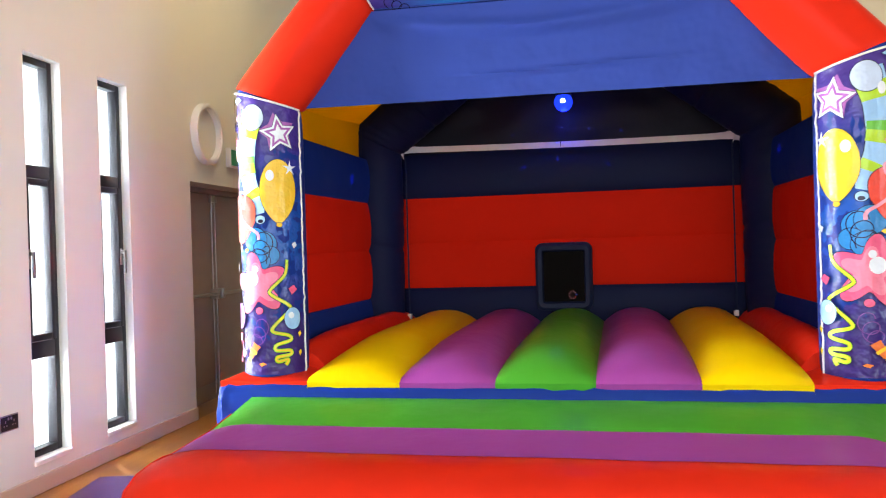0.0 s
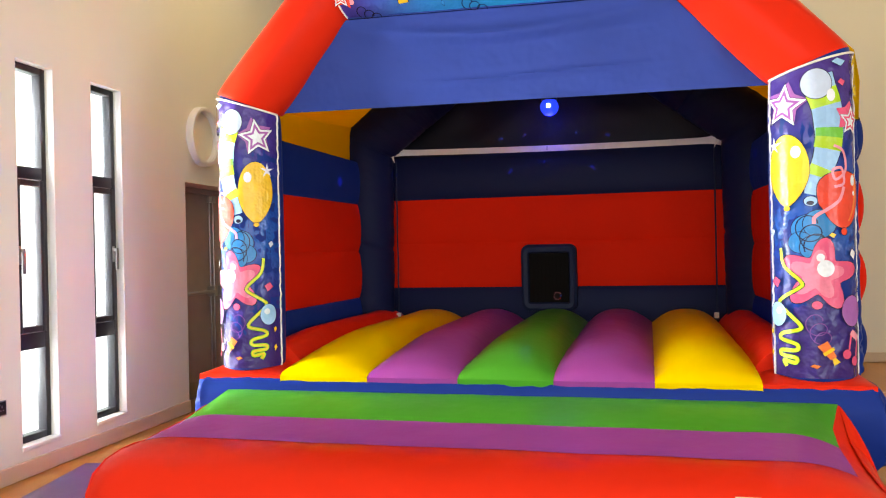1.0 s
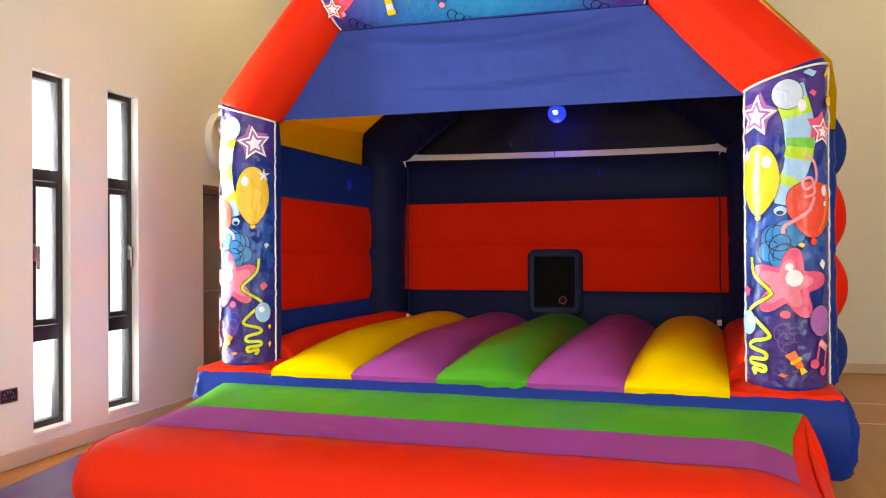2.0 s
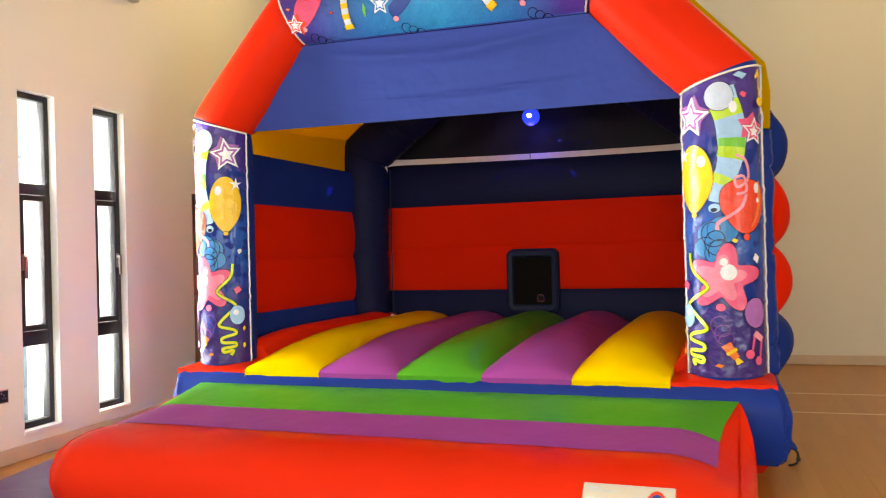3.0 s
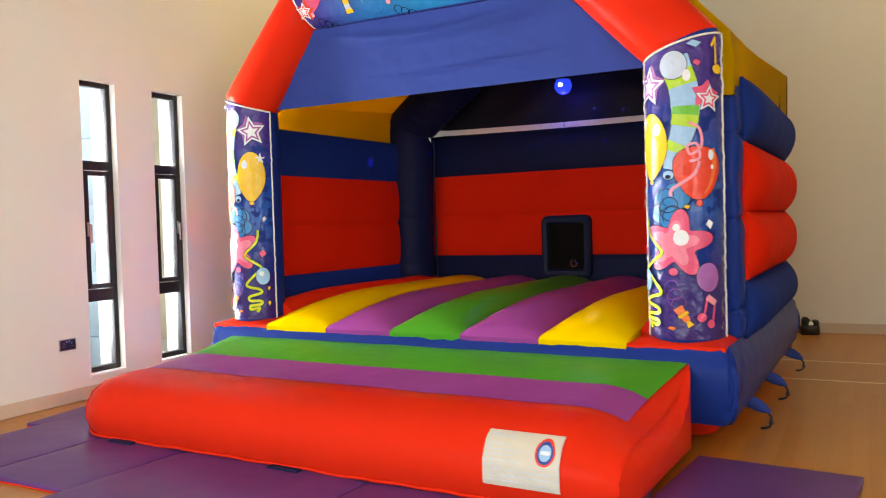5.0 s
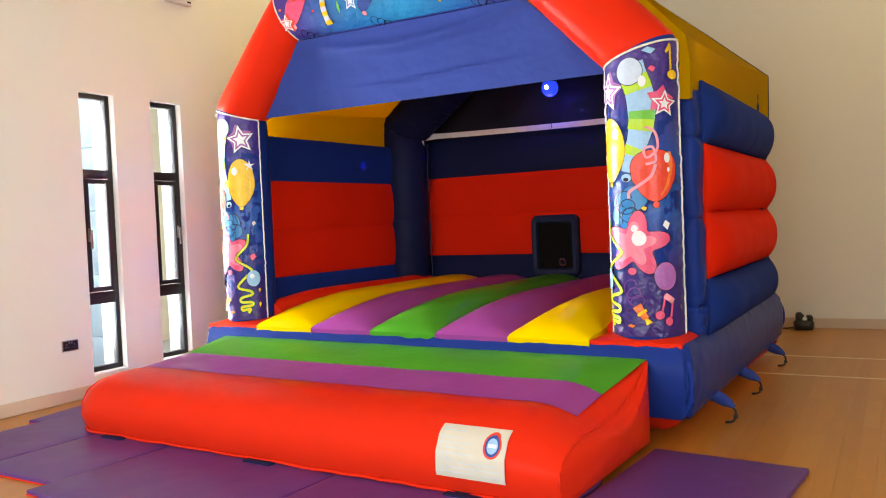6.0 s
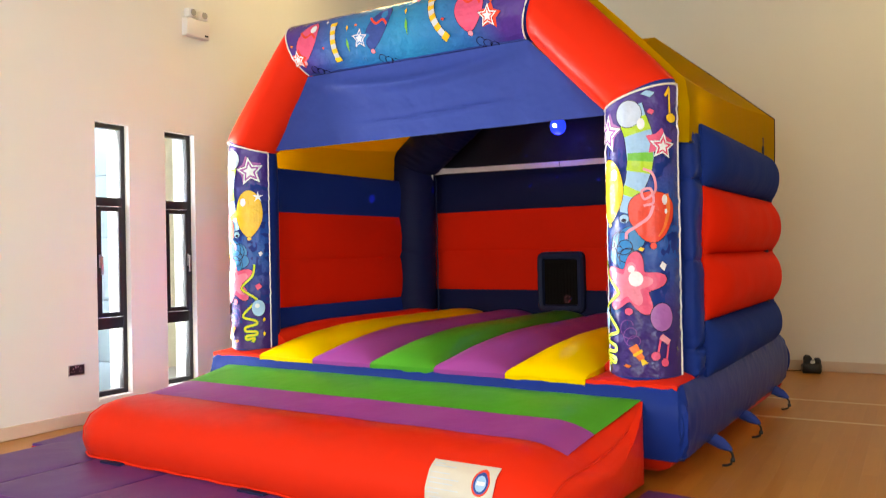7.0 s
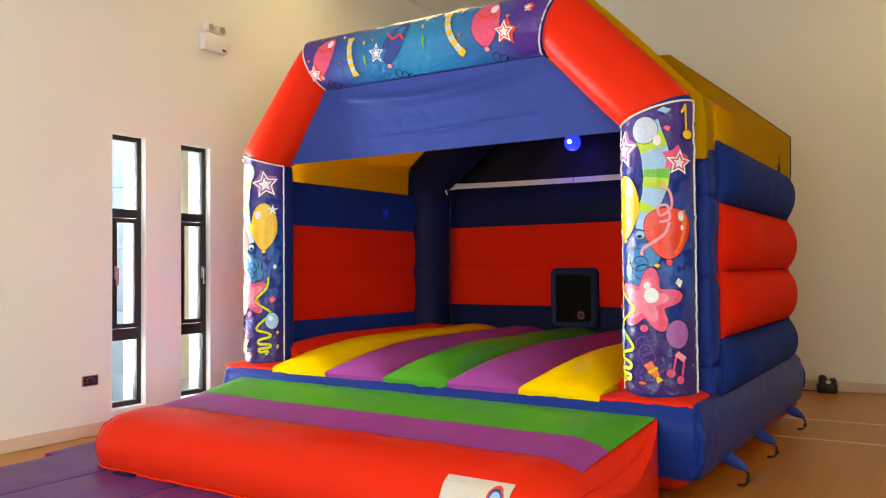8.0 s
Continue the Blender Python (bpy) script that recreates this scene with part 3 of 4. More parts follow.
def roof_rows(i0, i1):
    rows = []
    for k in range(-1, 15):
        f = max(0, k) / 14
        v = 0.25 if k < 0 else 0.31 + 2.89 * f
        tuck = 0.07 if k < 0 else 0.0
        row = []
        for u, z in ROOF[i0:i1 + 1]:
            pull = {2.50: 0.05, 2.93: 0.16, 3.35: 0.24, 3.365: 0.15}.get(z, 0.08) * f
            uu = u - math.copysign(pull + tuck * 0.7, u - 2.04)
            dip = -{2.50: 0.03, 2.93: 0.15, 3.35: 0.30}.get(z, 0.30 if z > 3 else 0.0) * math.sin(math.pi * min(1, f / 0.80)) ** 0.6 + 0.008 * noise.noise((u * 3, v * 4, z * 3))
            low = 0.06 * math.sin(math.pi * min(1, f * 1.6)) if z < 2.2 else 0
            row.append((uu, v, z + 0.12 * f * (z > 2.4) + dip + low - tuck * 0.7 * (z > 2.4)))
        rows.append(row)
    return rows


side_roof = part("roof_sheet", sheet(roof_rows(0, 4), 0.006), GOLD, castle, "yellow sloping roof sheet")
edge_rows = roof_rows(0, 4)
part("hem", cord([row[0] for row in edge_rows[1:]], 0.008, 6), BLACK, side_roof, "dark bound lower hem")
part("hem", cord(edge_rows[-1], 0.008, 6), BLACK, side_roof, "dark bound rear hem")
part("roof_sheet", sheet(roof_rows(4, 8), 0.006), GOLD, castle, "yellow top roof sheet")
part("roof_sheet", sheet(roof_rows(8, 12), 0.006), GOLD, castle, "yellow sloping roof sheet")
rows = []
for i in range(15):
    f = i / 14
    z = 2.28 + 0.90 * f
    rows.append([(0.30 + 3.48 * k / 40, 3.02 - 0.05 * f + 0.03 * noise.noise((k * 0.25, f * 6, 5)), z) for k in range(41)])
for row_ in rows:
    for k, (u, v, z) in enumerate(row_):
        lim = max(0.0, (z - 2.46) * 1.25)
        lo, hi = 0.25 + lim, 3.83 - lim
        row_[k] = (lo + (hi - lo) * k / 40, v, z)
part("rear_sheet", sheet(rows, 0.004), BLACK, castle, "black rear sheet below the roof")

# white strap across the back wall, its ends lashed to the columns with forked tails
rows = []
for k in range(61):
    g = k / 60
    u = 0.47 + 3.06 * g
    e = min(g, 1 - g)
    flare = 0.040 * math.exp(-e * 60)
    mid = 2.358 - 0.03 * g - 0.012 * math.sin(math.pi * g)
    v = 2.855 - 0.17 * math.exp(-e * 45)
    rows.append([(u, v, mid + 0.027 + flare * 0.6), (u, v - 0.006, mid), (u, v, mid - 0.027 - flare)])
part("strap", sheet(rows, 0.004), STRAP, castle, "white webbing strap across the back wall")
part("strap_joint", boxed((1.985, 2.842, 2.312), (1.990, 2.848, 2.358)), NAVY, castle, "dark stitched joint in the strap", smooth=False)
for u, sg in ((0.485, 1), (3.525, -1)):
    part("strap_tail", boxed((u - 0.035 * (sg > 0) - 0.012 * (sg < 0), 2.66, 2.335), (u + 0.012 * (sg > 0) + 0.035 * (sg < 0), 2.67, 2.395), 0.003), STRAP, castle, "frayed end of the white strap")
    part("strap_tail", sheet([[(u + sg * (0.02 + 0.01 * i), 2.665, 2.31 - 0.018 * i), (u + sg * (0.05 + 0.002 * i), 2.665, 2.31 - 0.016 * i)] for i in range(5)], 0.004), STRAP, castle, "loose tail of the white strap")
    part("cord", cord([(u + sg * 0.055, 2.72 + 0.006 * math.sin(i), 2.27 - i * 0.067) for i in range(24)], 0.007), NETPAD, castle, "thin cord down the column")
    part("clip", boxed((u + sg * 0.065 - 0.02, 2.66, 0.750), (u + sg * 0.065 + 0.02, 2.70, 0.80), 0.006), STRAP, castle, "white clip at the foot of the cord")


GLINT_RED, GLINT_BLUE, GLINT_PALE = glow("red_glint", (1.0, 0.05, 0.03), 1.0), glow("blue_glint", (0.05, 0.12, 1.0), 1.0), glow("pale_glint", (0.55, 0.22, 0.24), 0.6)


def net_window():
    u0, u1, z0, z1, v = 1.72, 2.245, 0.80, 1.43, 2.80

    def ring(a0, a1, b0, b1, r, vv):
        pts = []
        for cx, cz, st in ((a1 - r, b1 - r, 0), (a0 + r, b1 - r, 90), (a0 + r, b0 + r, 180), (a1 - r, b0 + r, 270)):
            for k in range(8):
                a = radians(st + 90 * k / 7)
                pts.append((cx + r * math.cos(a), vv, cz + r * math.sin(a)))
        return pts
    rows = [ring(u0, u1, z0, z1, 0.07, v + 0.07), ring(u0 + 0.005, u1 - 0.005, z0 + 0.005, z1 - 0.005, 0.07, v + 0.02), ring(u0 + 0.03, u1 - 0.03, z0 + 0.03, z1 - 0.03, 0.06, v),
            ring(u0 + 0.065, u1 - 0.065, z0 + 0.07, z1 - 0.07, 0.03, v + 0.005), ring(u0 + 0.078, u1 - 0.078, z0 + 0.085, z1 - 0.085, 0.015, v + 0.04)]
    w = part("net_window", sheet(rows, closed=True), NETPAD, castle, "padded navy frame of a net window")
    part("net_backing", boxed((u0 + 0.06, v + 0.040, z0 + 0.06), (u1 - 0.06, v + 0.055, z1 - 0.06)), MESH, w, "black netting", smooth=False)
    bm = bmesh.new()
    for k in range(11):
        x = u0 + 0.085 + (u1 - u0 - 0.17) * k / 10
        box(bm, (x - 0.002, v + 0.030, z0 + 0.085), (x + 0.002, v + 0.034, z1 - 0.085))
    for k in range(14):
        z = z0 + 0.09 + (z1 - z0 - 0.18) * k / 13
        box(bm, (u0 + 0.08, v + 0.026, z - 0.002), (u1 - 0.08, v + 0.030, z + 0.002))
    part("net", bm, MESH, w, "dark mesh net", smooth=False)
    # ring of glowing dots stands in for the disco light's reflection
    for k in range(9):
        a = 2 * math.pi * k / 9
        bm = bmesh.new()
        bmesh.ops.create_icosphere(bm, subdivisions=1, radius=0.0045, matrix=Matrix.Translation((2.06 + 0.032 * math.cos(a), v + 0.024, 0.945 + 0.034 * math.sin(a))))
        part("led", bm, GLINT_RED if k == 8 else GLINT_BLUE if k == 0 else GLINT_PALE, w, "tiny glowing dot, reflection of the disco light at the net", smooth=False)


net_window()

# anchor flaps along the side
for v in (0.68, 1.60, 2.82):
    rows = []
    for i in range(11):
        f = i / 10
        half = 0.062 * math.sin(math.pi * (0.12 + 0.85 * f)) ** 0.7
        cu, cz = 4.02 - 0.022 * v + 0.19 * f, 0.185 - 0.085 * f ** 1.3
        rows.append([(cu + half * 0.45 * g, v + 0.03 * f + 0.018 * g * g + 0.01 * math.sin(5 * f), cz + half * 0.55 * g) for g in (-1, -0.5, 0, 0.5, 1)])
    bm = sheet(rows, 0.003)
    flap = part("anchor_flap", bm, SHEET, castle, "blue anchor flap at the base")
    tu = 4.205 - 0.022 * v
    part("tether", cord([(tu - 0.02, v + 0.03, 0.115), (tu + 0.01, v + 0.028, 0.08), (tu + 0.014, v + 0.02, 0.045), (tu + 0.004, v + 0.012, 0.018), (tu - 0.02, v - 0.005, 0.009), (tu - 0.045, v - 0.02, 0.009)], 0.008), ROPE, flap, "short black tether end")
    part("buckle", boxed((tu + 0.0, v + 0.005, 0.03), (tu + 0.026, v + 0.035, 0.055), 0.004), DARKPL, flap, "black plastic buckle")

# ---- prints on the castle ----


def print_ink(name, colour):
    return shader(name, colour, 0.26, spec=0.25, mix=0.16, scale=14, wrinkle=0.45, wrinkle_scale=14, coat=0.12)


INK = {
    "black": print_ink("print_black", (0.012, 0.010, 0.03)), "white": print_ink("print_white", (0.74, 0.78, 0.84)),
    "pink": print_ink("print_pink", (0.72, 0.09, 0.20)), "rose": print_ink("print_rose", (0.80, 0.30, 0.38)),
    "mauve": print_ink("print_mauve", (0.36, 0.12, 0.40)), "yellow": print_ink("print_yellow", (0.82, 0.52, 0.03)),
    "lime": print_ink("print_lime", (0.40, 0.62, 0.03)), "green": print_ink("print_green", (0.14, 0.48, 0.05)),
    "sky": print_ink("print_pale_blue", (0.30, 0.52, 0.78)), "azure": print_ink("print_blue", (0.02, 0.20, 0.50)),
    "red": print_ink("print_red", (0.75, 0.06, 0.03)), "orange": print_ink("print_orange", (0.80, 0.18, 0.04)),
    "grey": print_ink("print_grey", (0.55, 0.62, 0.70)), "deep": print_ink("print_deep_blue", (0.03, 0.07, 0.30)),
    "plum": print_ink("print_plum", (0.17, 0.05, 0.27)), "pale": print_ink("print_pale", (0.50, 0.60, 0.76)), "blush": print_ink("print_blush", (0.78, 0.20, 0.30)),
}


def backing(name, axis, stops):
    """Printed vinyl whose ground colour runs through stops along one axis of the castle, in metres."""
    m = shader(name, (1, 1, 1), 0.24, spec=0.28, mix=0.08, scale=5, wrinkle=0.6, wrinkle_scale=14, coat=0.15)
    nt = m.node_tree
    b = nt.nodes["Principled BSDF"]
    tc, sep = nt.nodes.new("ShaderNodeTexCoord"), nt.nodes.new("ShaderNodeSeparateXYZ")
    nt.links.new(tc.outputs["Object"], sep.inputs[0])
    mr = nt.nodes.new("ShaderNodeMapRange")
    mr.inputs["From Min"].default_value, mr.inputs["From Max"].default_value = stops[0][0], stops[-1][0]
    nt.links.new(sep.outputs[axis], mr.inputs["Value"])
    cr = nt.nodes.new("ShaderNodeValToRGB")
    el = cr.color_ramp.elements
    span = stops[-1][0] - stops[0][0]
    for k, (at, c) in enumerate(stops):
        e = el[k] if k < 2 else el.new(1.0)
        e.position = (at - stops[0][0]) / span
        e.color = (*c, 1)
    nt.links.new(mr.outputs[0], cr.inputs[0])
    old = b.inputs["Base Color"].links[0].from_node
    mul = nt.nodes.new("ShaderNodeVectorMath")
    mul.operation = "MULTIPLY"
    nt.links.new(cr.outputs[0], mul.inputs[0])
    nt.links.new(old.outputs[0], mul.inputs[1])
    nt.links.new(mul.outputs[0], b.inputs["Base Color"])
    return m


PILLAR_PRINT = backing("pillar_print", 2, [(0.7, (0.040, 0.018, 0.15)), (1.05, (0.036, 0.022, 0.175)), (1.45, (0.012, 0.085, 0.37)), (1.75, (0.011, 0.062, 0.33)), (2.1, (0.045, 0.027, 0.21)), (2.45, (0.065, 0.027, 0.23))])
BANNER_PRINT = backing("banner_print", 0, [(0.9, (0.09, 0.03, 0.26)), (1.15, (0.05, 0.05, 0.30)), (1.6, (0.015, 0.17, 0.45)), (2.1, (0.012, 0.25, 0.52)), (2.6, (0.02, 0.15, 0.44)), (2.9, (0.07, 0.03, 0.26)), (3.2, (0.09, 0.03, 0.26))])


def star(x, y, r, inner=0.46, turn=0.0):
    return [(x + (r if k % 2 == 0 else r * inner) * math.sin(radians(36 * k + turn)), y + (r if k % 2 == 0 else r * inner) * math.cos(radians(36 * k + turn))) for k in range(10)]


def plump_star(x, y, r, turn=0.0):
    pts = []
    for k in range(60):
        a = 2 * math.pi * k / 60
        rr = r * (0.76 + 0.24 * math.cos(5 * a))
        pts.append((x + rr * math.sin(a + radians(turn)), y + rr * math.cos(a + radians(turn))))
    return pts


def oval(x, y, rx, ry, n=32):
    return [(x + rx * math.cos(2 * math.pi * k / n), y + ry * math.sin(2 * math.pi * k / n)) for k in range(n)]


def balloon(x, y, rx, ry, lean=0.0):
    pts = []
    for k in range(40):
        a = 2 * math.pi * k / 40
        s = math.sin(a)
        w = 1.0 if s > 0 else 1 - 0.35 * s * s
        pts.append((x + rx * w * math.cos(a) + lean * s * ry, y + ry * s))
    return pts


def ribbon(path, width):
    """Outline of a band along path."""
    P = [Vector(p) for p in path]
    left, right = [], []
    for i, p in enumerate(P):
        d = (P[min(i + 1, len(P) - 1)] - P[max(i - 1, 0)]).normalized()
        n = Vector((-d.y, d.x))
        w = width if not callable(width) else width(i / (len(P) - 1))
        left.append(tuple(p + n * w / 2))
        right.append(tuple(p - n * w / 2))
    return [(*a, *b) for a, b in zip(left, right)]


def smooth_path(points, n=8):
    P = [Vector(p) for p in points]
    out = []
    for i in range(len(P) - 1):
        a, b, c, d = P[max(i - 1, 0)], P[i], P[i + 1], P[min(i + 2, len(P) - 1)]
        for k in range(n):
            t = k / n
            out.append(0.5 * ((2 * b) + (c - a) * t + (2 * a - 5 * b + 4 * c - d) * t * t + (3 * b - a - 3 * c + d) * t ** 3))
    out.append(P[-1])
    return [tuple(p) for p in out]


def coil(x, y, r, turns, dx, dy, n=16):
    m = int(turns * n)
    return [(x + dx * k / m + r * math.cos(2 * math.pi * k / n), y + dy * k / m + r * math.sin(2 * math.pi * k / n)) for k in range(m + 1)]


class Print:
    """Flat inks on a curved panel: put(outline) lays one shape of one colour on it."""

    def __init__(self, place, parent, step, upright):
        self.place, self.parent, self.step, self.upright, self.level = place, parent, step, upright, 0

    def put(self, name, shape, ink, edge=0.0, band=False):
        bm = bmesh.new()
        if band:
            a = [(bm.verts.new((p[0], p[1], 0)), bm.verts.new((p[2], p[3], 0))) for p in shape]
            for (p, q), (r, s) in zip(a, a[1:]):
                bm.faces.new((p, q, s, r))
        else:
            if edge:
                c = Vector((sum(p[0] for p in shape) / len(shape), sum(p[1] for p in shape) / len(shape)))
                big = max((Vector(p) - c).length for p in shape)
                self.put(name + "_outline", [tuple(c + (Vector(p) - c) * (1 + edge / big)) for p in shape], "black")
            f = bm.faces.new([bm.verts.new((*p, 0)) for p in shape])
            bmesh.ops.triangulate(bm, faces=[f])
        xs = [v.co[self.upright] for v in bm.verts]
        k = math.ceil(min(xs) / self.step)
        no = (1, 0, 0) if self.upright == 0 else (0, 1, 0)
        while k * self.step < max(xs):
            bmesh.ops.bisect_plane(bm, geom=bm.verts[:] + bm.edges[:] + bm.faces[:], plane_co=[c * k * self.step for c in no], plane_no=no, dist=1e-5)
            k += 1
        self.level += 1
        lift = 0.0065 + 0.00012 * self.level
        for v in bm.verts:
            # every ink lies on the same narrow flats, so that their order holds
            along = v.co[self.upright] / self.step
            low = math.floor(along)
            ends = [self.place(k * self.step, v.co.y, lift) if self.upright == 0 else self.place(v.co.x, k * self.step, lift) for k in (low, low + 1)]
            v.co = ends[0].lerp(ends[1], along - low)
        part(name, bm, INK[ink], self.parent, smooth=False)


ARC = math.pi * FR


def pillar_print(cu, sign, radius, turn, inner):
    """The printed panel round the front of a pillar; sign +1: its outer edge lies towards +u. turn swings it outwards, inner is where its inner edge starts."""
    def place(x, z, lift):
        a = x / FR + turn
        r = radius + 0.006 + lift
        return Vector((cu - sign * r * math.cos(a), FV - r * math.sin(a), z))

    def top(x):
        return 2.388 - 0.30 * FR * math.cos(x / FR + turn)

    def pucker(x, z):
        # the sheet is gathered at its two side seams and creased across
        e = min(x / ARC - inner, 1 - x / ARC) * ARC
        return 0.003 * noise.noise((x * 9, z * 7, sign)) + 0.0025 * noise.noise((x * 24, z * 22, 4 + sign)) + 0.009 * math.exp(-max(0, e) / 0.05) * noise.noise((sign * 5, z * 24, 1))
    rows = []
    for i in range(61):
        x = ARC * (inner + (0.995 - inner) * i / 60)
        rows.append([place(x, 0.652 + (top(x) - 0.652) * k / 110, pucker(x, 0.652 + 1.73 * k / 110)) for k in range(111)])
    panel = part("print_panel", sheet(rows, 0.003), PILLAR_PRINT, castle, "glossy purple and blue party print panel")
    for x in (ARC * inner, ARC * 0.996):
        part("piping", cord([place(x, 0.652 + (top(x) - 0.652) * k / 60, 0.004 + pucker(x, 0.652 + 1.73 * k / 60)) for k in range(61)], 0.006, 6), STRAP, panel, "white edge piping")
    span = [ARC * (inner + (1 - inner) * k / 24) for k in range(25)]
    part("piping", cord([place(x, top(x), 0.006) for x in span], 0.007, 6), STRAP, panel, "white edge piping")
    art = Print(place, panel, 0.024, 0)
    S = ARC
    art.put("print_star", star(0.215 * S + 0.03, 2.17, 0.125, 0.6, 12), "mauve")
    art.put("print_star", star(0.245 * S, 2.16, 0.125, 0.47, 8), "white", 0.006)
    art.put("print_star", star(0.245 * S, 2.16, 0.095, 0.47, 8), "mauve")
    art.put("print_star", star(0.245 * S, 2.16, 0.062, 0.47, 8), "white")
    worm = smooth_path([(0.50 * S, 2.31), (0.525 * S, 2.24), (0.575 * S, 2.13), (0.59 * S, 1.99), (0.555 * S, 1.86), (0.49 * S, 1.76), (0.45 * S, 1.66)])
    wide = lambda t: 0.16 - 0.085 * max(0, t - 0.45) / 0.55
    art.put("print_windsock", ribbon(worm, lambda t: wide(t) + 0.008), "black", band=True)
    art.put("print_windsock", ribbon(worm, wide), "sky", band=True)
    n = len(worm)
    for a, b, ink in ((0.20, 0.31, "lime"), (0.46, 0.61, "green"), (0.52, 0.61, "lime"), (0.74, 0.82, "lime")):
        i, j = int(a * n), int(b * n) + 1
        art.put("print_band", ribbon(worm[i:j], lambda t: wide((a + b) / 2)), ink, band=True)
    art.put("print_windsock", oval(0.495 * S, 2.265, 0.076, 0.082), "pale", 0.004)
    art.put("print_highlight", oval(0.60 * S, 2.20, 0.022, 0.034), "white")
    art.put("print_nozzle", oval(0.44 * S, 1.625, 0.032, 0.026), "sky", 0.004)
    art.put("print_nozzle", oval(0.437 * S, 1.615, 0.018, 0.012), "black")
    art.put("print_balloon", balloon(0.265 * S, 1.80, 0.118, 0.20), "yellow", 0.004)
    art.put("print_highlight", oval(0.34 * S, 1.90, 0.026, 0.034), "white")
    art.put("print_highlight", star(0.15 * S, 1.945, 0.05, 0.3), "white")
    art.put("print_balloon", oval(0.265 * S, 1.59, 0.018, 0.014), "yellow", 0.003)
    art.put("print_star", star(0.755 * S, 2.085, 0.09, 0.62, 10), "pink")
    art.put("print_star", star(0.785 * S, 2.06, 0.086, 0.47, 5), "white", 0.004)
    art.put("print_star", star(0.785 * S, 2.06, 0.064, 0.47, 5), "pink")
    art.put("print_star", star(0.785 * S, 2.06, 0.038, 0.47, 5), "white")
    for x, y, r in ((0.42, 1.47, 0.085), (0.50, 1.50, 0.08), (0.36, 1.40, 0.06), (0.46, 1.37, 0.07)):
        art.put("print_bubble", oval(x * S, y, r, r * 0.95), "azure", 0.004)
    art.put("print_curl", ribbon(coil(0.40 * S, 1.50, 0.058, 2.6, 0.05, -0.13), 0.006), "black", band=True)
    heart = [(0.68 * S + 0.135 * math.sin(a) * (1 if math.cos(a) > -0.4 else 0.85 + 0.15 * (1 + math.cos(a))), 1.685 + 0.15 * math.cos(a) - 0.05 * abs(math.cos(a / 2)) ** 6 + (0.0 if math.cos(a) > 0 else 0.06 * math.cos(a))) for a in [2 * math.pi * k / 48 for k in range(48)]]
    art.put("print_balloon", heart, "red", 0.005)
    art.put("print_highlight", ribbon(smooth_path([(0.80 * S, 1.77), (0.825 * S, 1.68), (0.79 * S, 1.58), (0.73 * S, 1.51)]), lambda t: 0.03 * (1 - t) + 0.008), "orange", band=True)
    art.put("print_highlight", oval(0.79 * S, 1.735, 0.018, 0.03), "white")
    art.put("print_highlight", oval(0.80 * S, 1.665, 0.009, 0.014), "white")
    art.put("print_balloon", oval(0.685 * S, 1.455, 0.018, 0.02), "red", 0.003)
    art.put("print_ribbon", ribbon(smooth_path([(0.61 * S, 1.925), (0.68 * S, 1.90), (0.71 * S, 1.84), (0.70 * S, 1.78), (0.62 * S, 1.74), (0.60 * S, 1.79), (0.67 * S, 1.80), (0.69 * S, 1.72), (0.61 * S, 1.70)]), 0.015), "rose", band=True)
    art.put("print_ribbon", ribbon(smooth_path([(0.69 * S, 1.70), (0.65 * S, 1.63), (0.56 * S, 1.58), (0.47 * S, 1.54), (0.46 * S, 1.50)]), 0.018), "rose", band=True)
    art.put("print_star", plump_star(0.50 * S, 1.22, 0.205, 8), "pink", 0.006)
    art.put("print_star", plump_star(0.475 * S, 1.22, 0.14, 8), "blush")
    art.level += 2
    art.put("print_highlight", oval(0.535 * S, 1.255, 0.042, 0.046), "white")
    art.put("print_highlight", oval(0.50 * S, 1.315, 0.020, 0.022), "white")
    art.put("print_knot", oval(0.47 * S, 1.055, 0.025, 0.022), "pink", 0.003)
    art.put("print_curl", ribbon(coil(0.44 * S, 0.97, 0.045, 2.5, 0.05, -0.12), 0.005), "plum", band=True)
    wave = [(-0.040, 1.37), (-0.022, 1.275), (0.066, 1.185), (0.058, 1.15), (-0.036, 1.09), (-0.048, 1.055), (0.052, 0.955), (0.054, 0.92), (-0.036, 0.895), (-0.050, 0.865), (0.038, 0.838), (0.038, 0.805), (-0.044, 0.80), (-0.046, 0.775), (0.034, 0.762), (0.030, 0.735), (-0.030, 0.745), (-0.015, 0.712)]
    zig = smooth_path([(0.265 * S + x, z) for x, z in wave])
    art.put("print_streamer", ribbon(zig, lambda t: 0.025 + 0.006 * t), "black", band=True)
    art.put("print_streamer", ribbon(zig, lambda t: 0.018 + 0.006 * t), "lime", band=True)
    art.put("print_streamer", ribbon(zig[3:], lambda t: 0.005 + 0.006 * t), "yellow", band=True)
    art.put("print_balloon", oval(0.165 * S, 1.0, 0.055, 0.068), "sky", 0.003)
    art.put("print_highlight", oval(0.18 * S, 1.02, 0.02, 0.02), "white")
    art.put("print_ball", oval(0.745 * S, 1.02, 0.066, 0.085), "mauve", 0.004)
    art.put("print_note", ribbon([(0.735 * S, 0.91), (0.70 * S, 0.79)], 0.012), "pink", band=True)
    art.put("print_note", ribbon([(0.80 * S, 0.87), (0.775 * S, 0.75)], 0.012), "pink", band=True)
    art.put("print_note", ribbon([(0.73 * S, 0.905), (0.805 * S, 0.865)], 0.035), "rose", band=True)
    art.put("print_note", oval(0.685 * S, 0.785, 0.026, 0.026), "pink", 0.002)
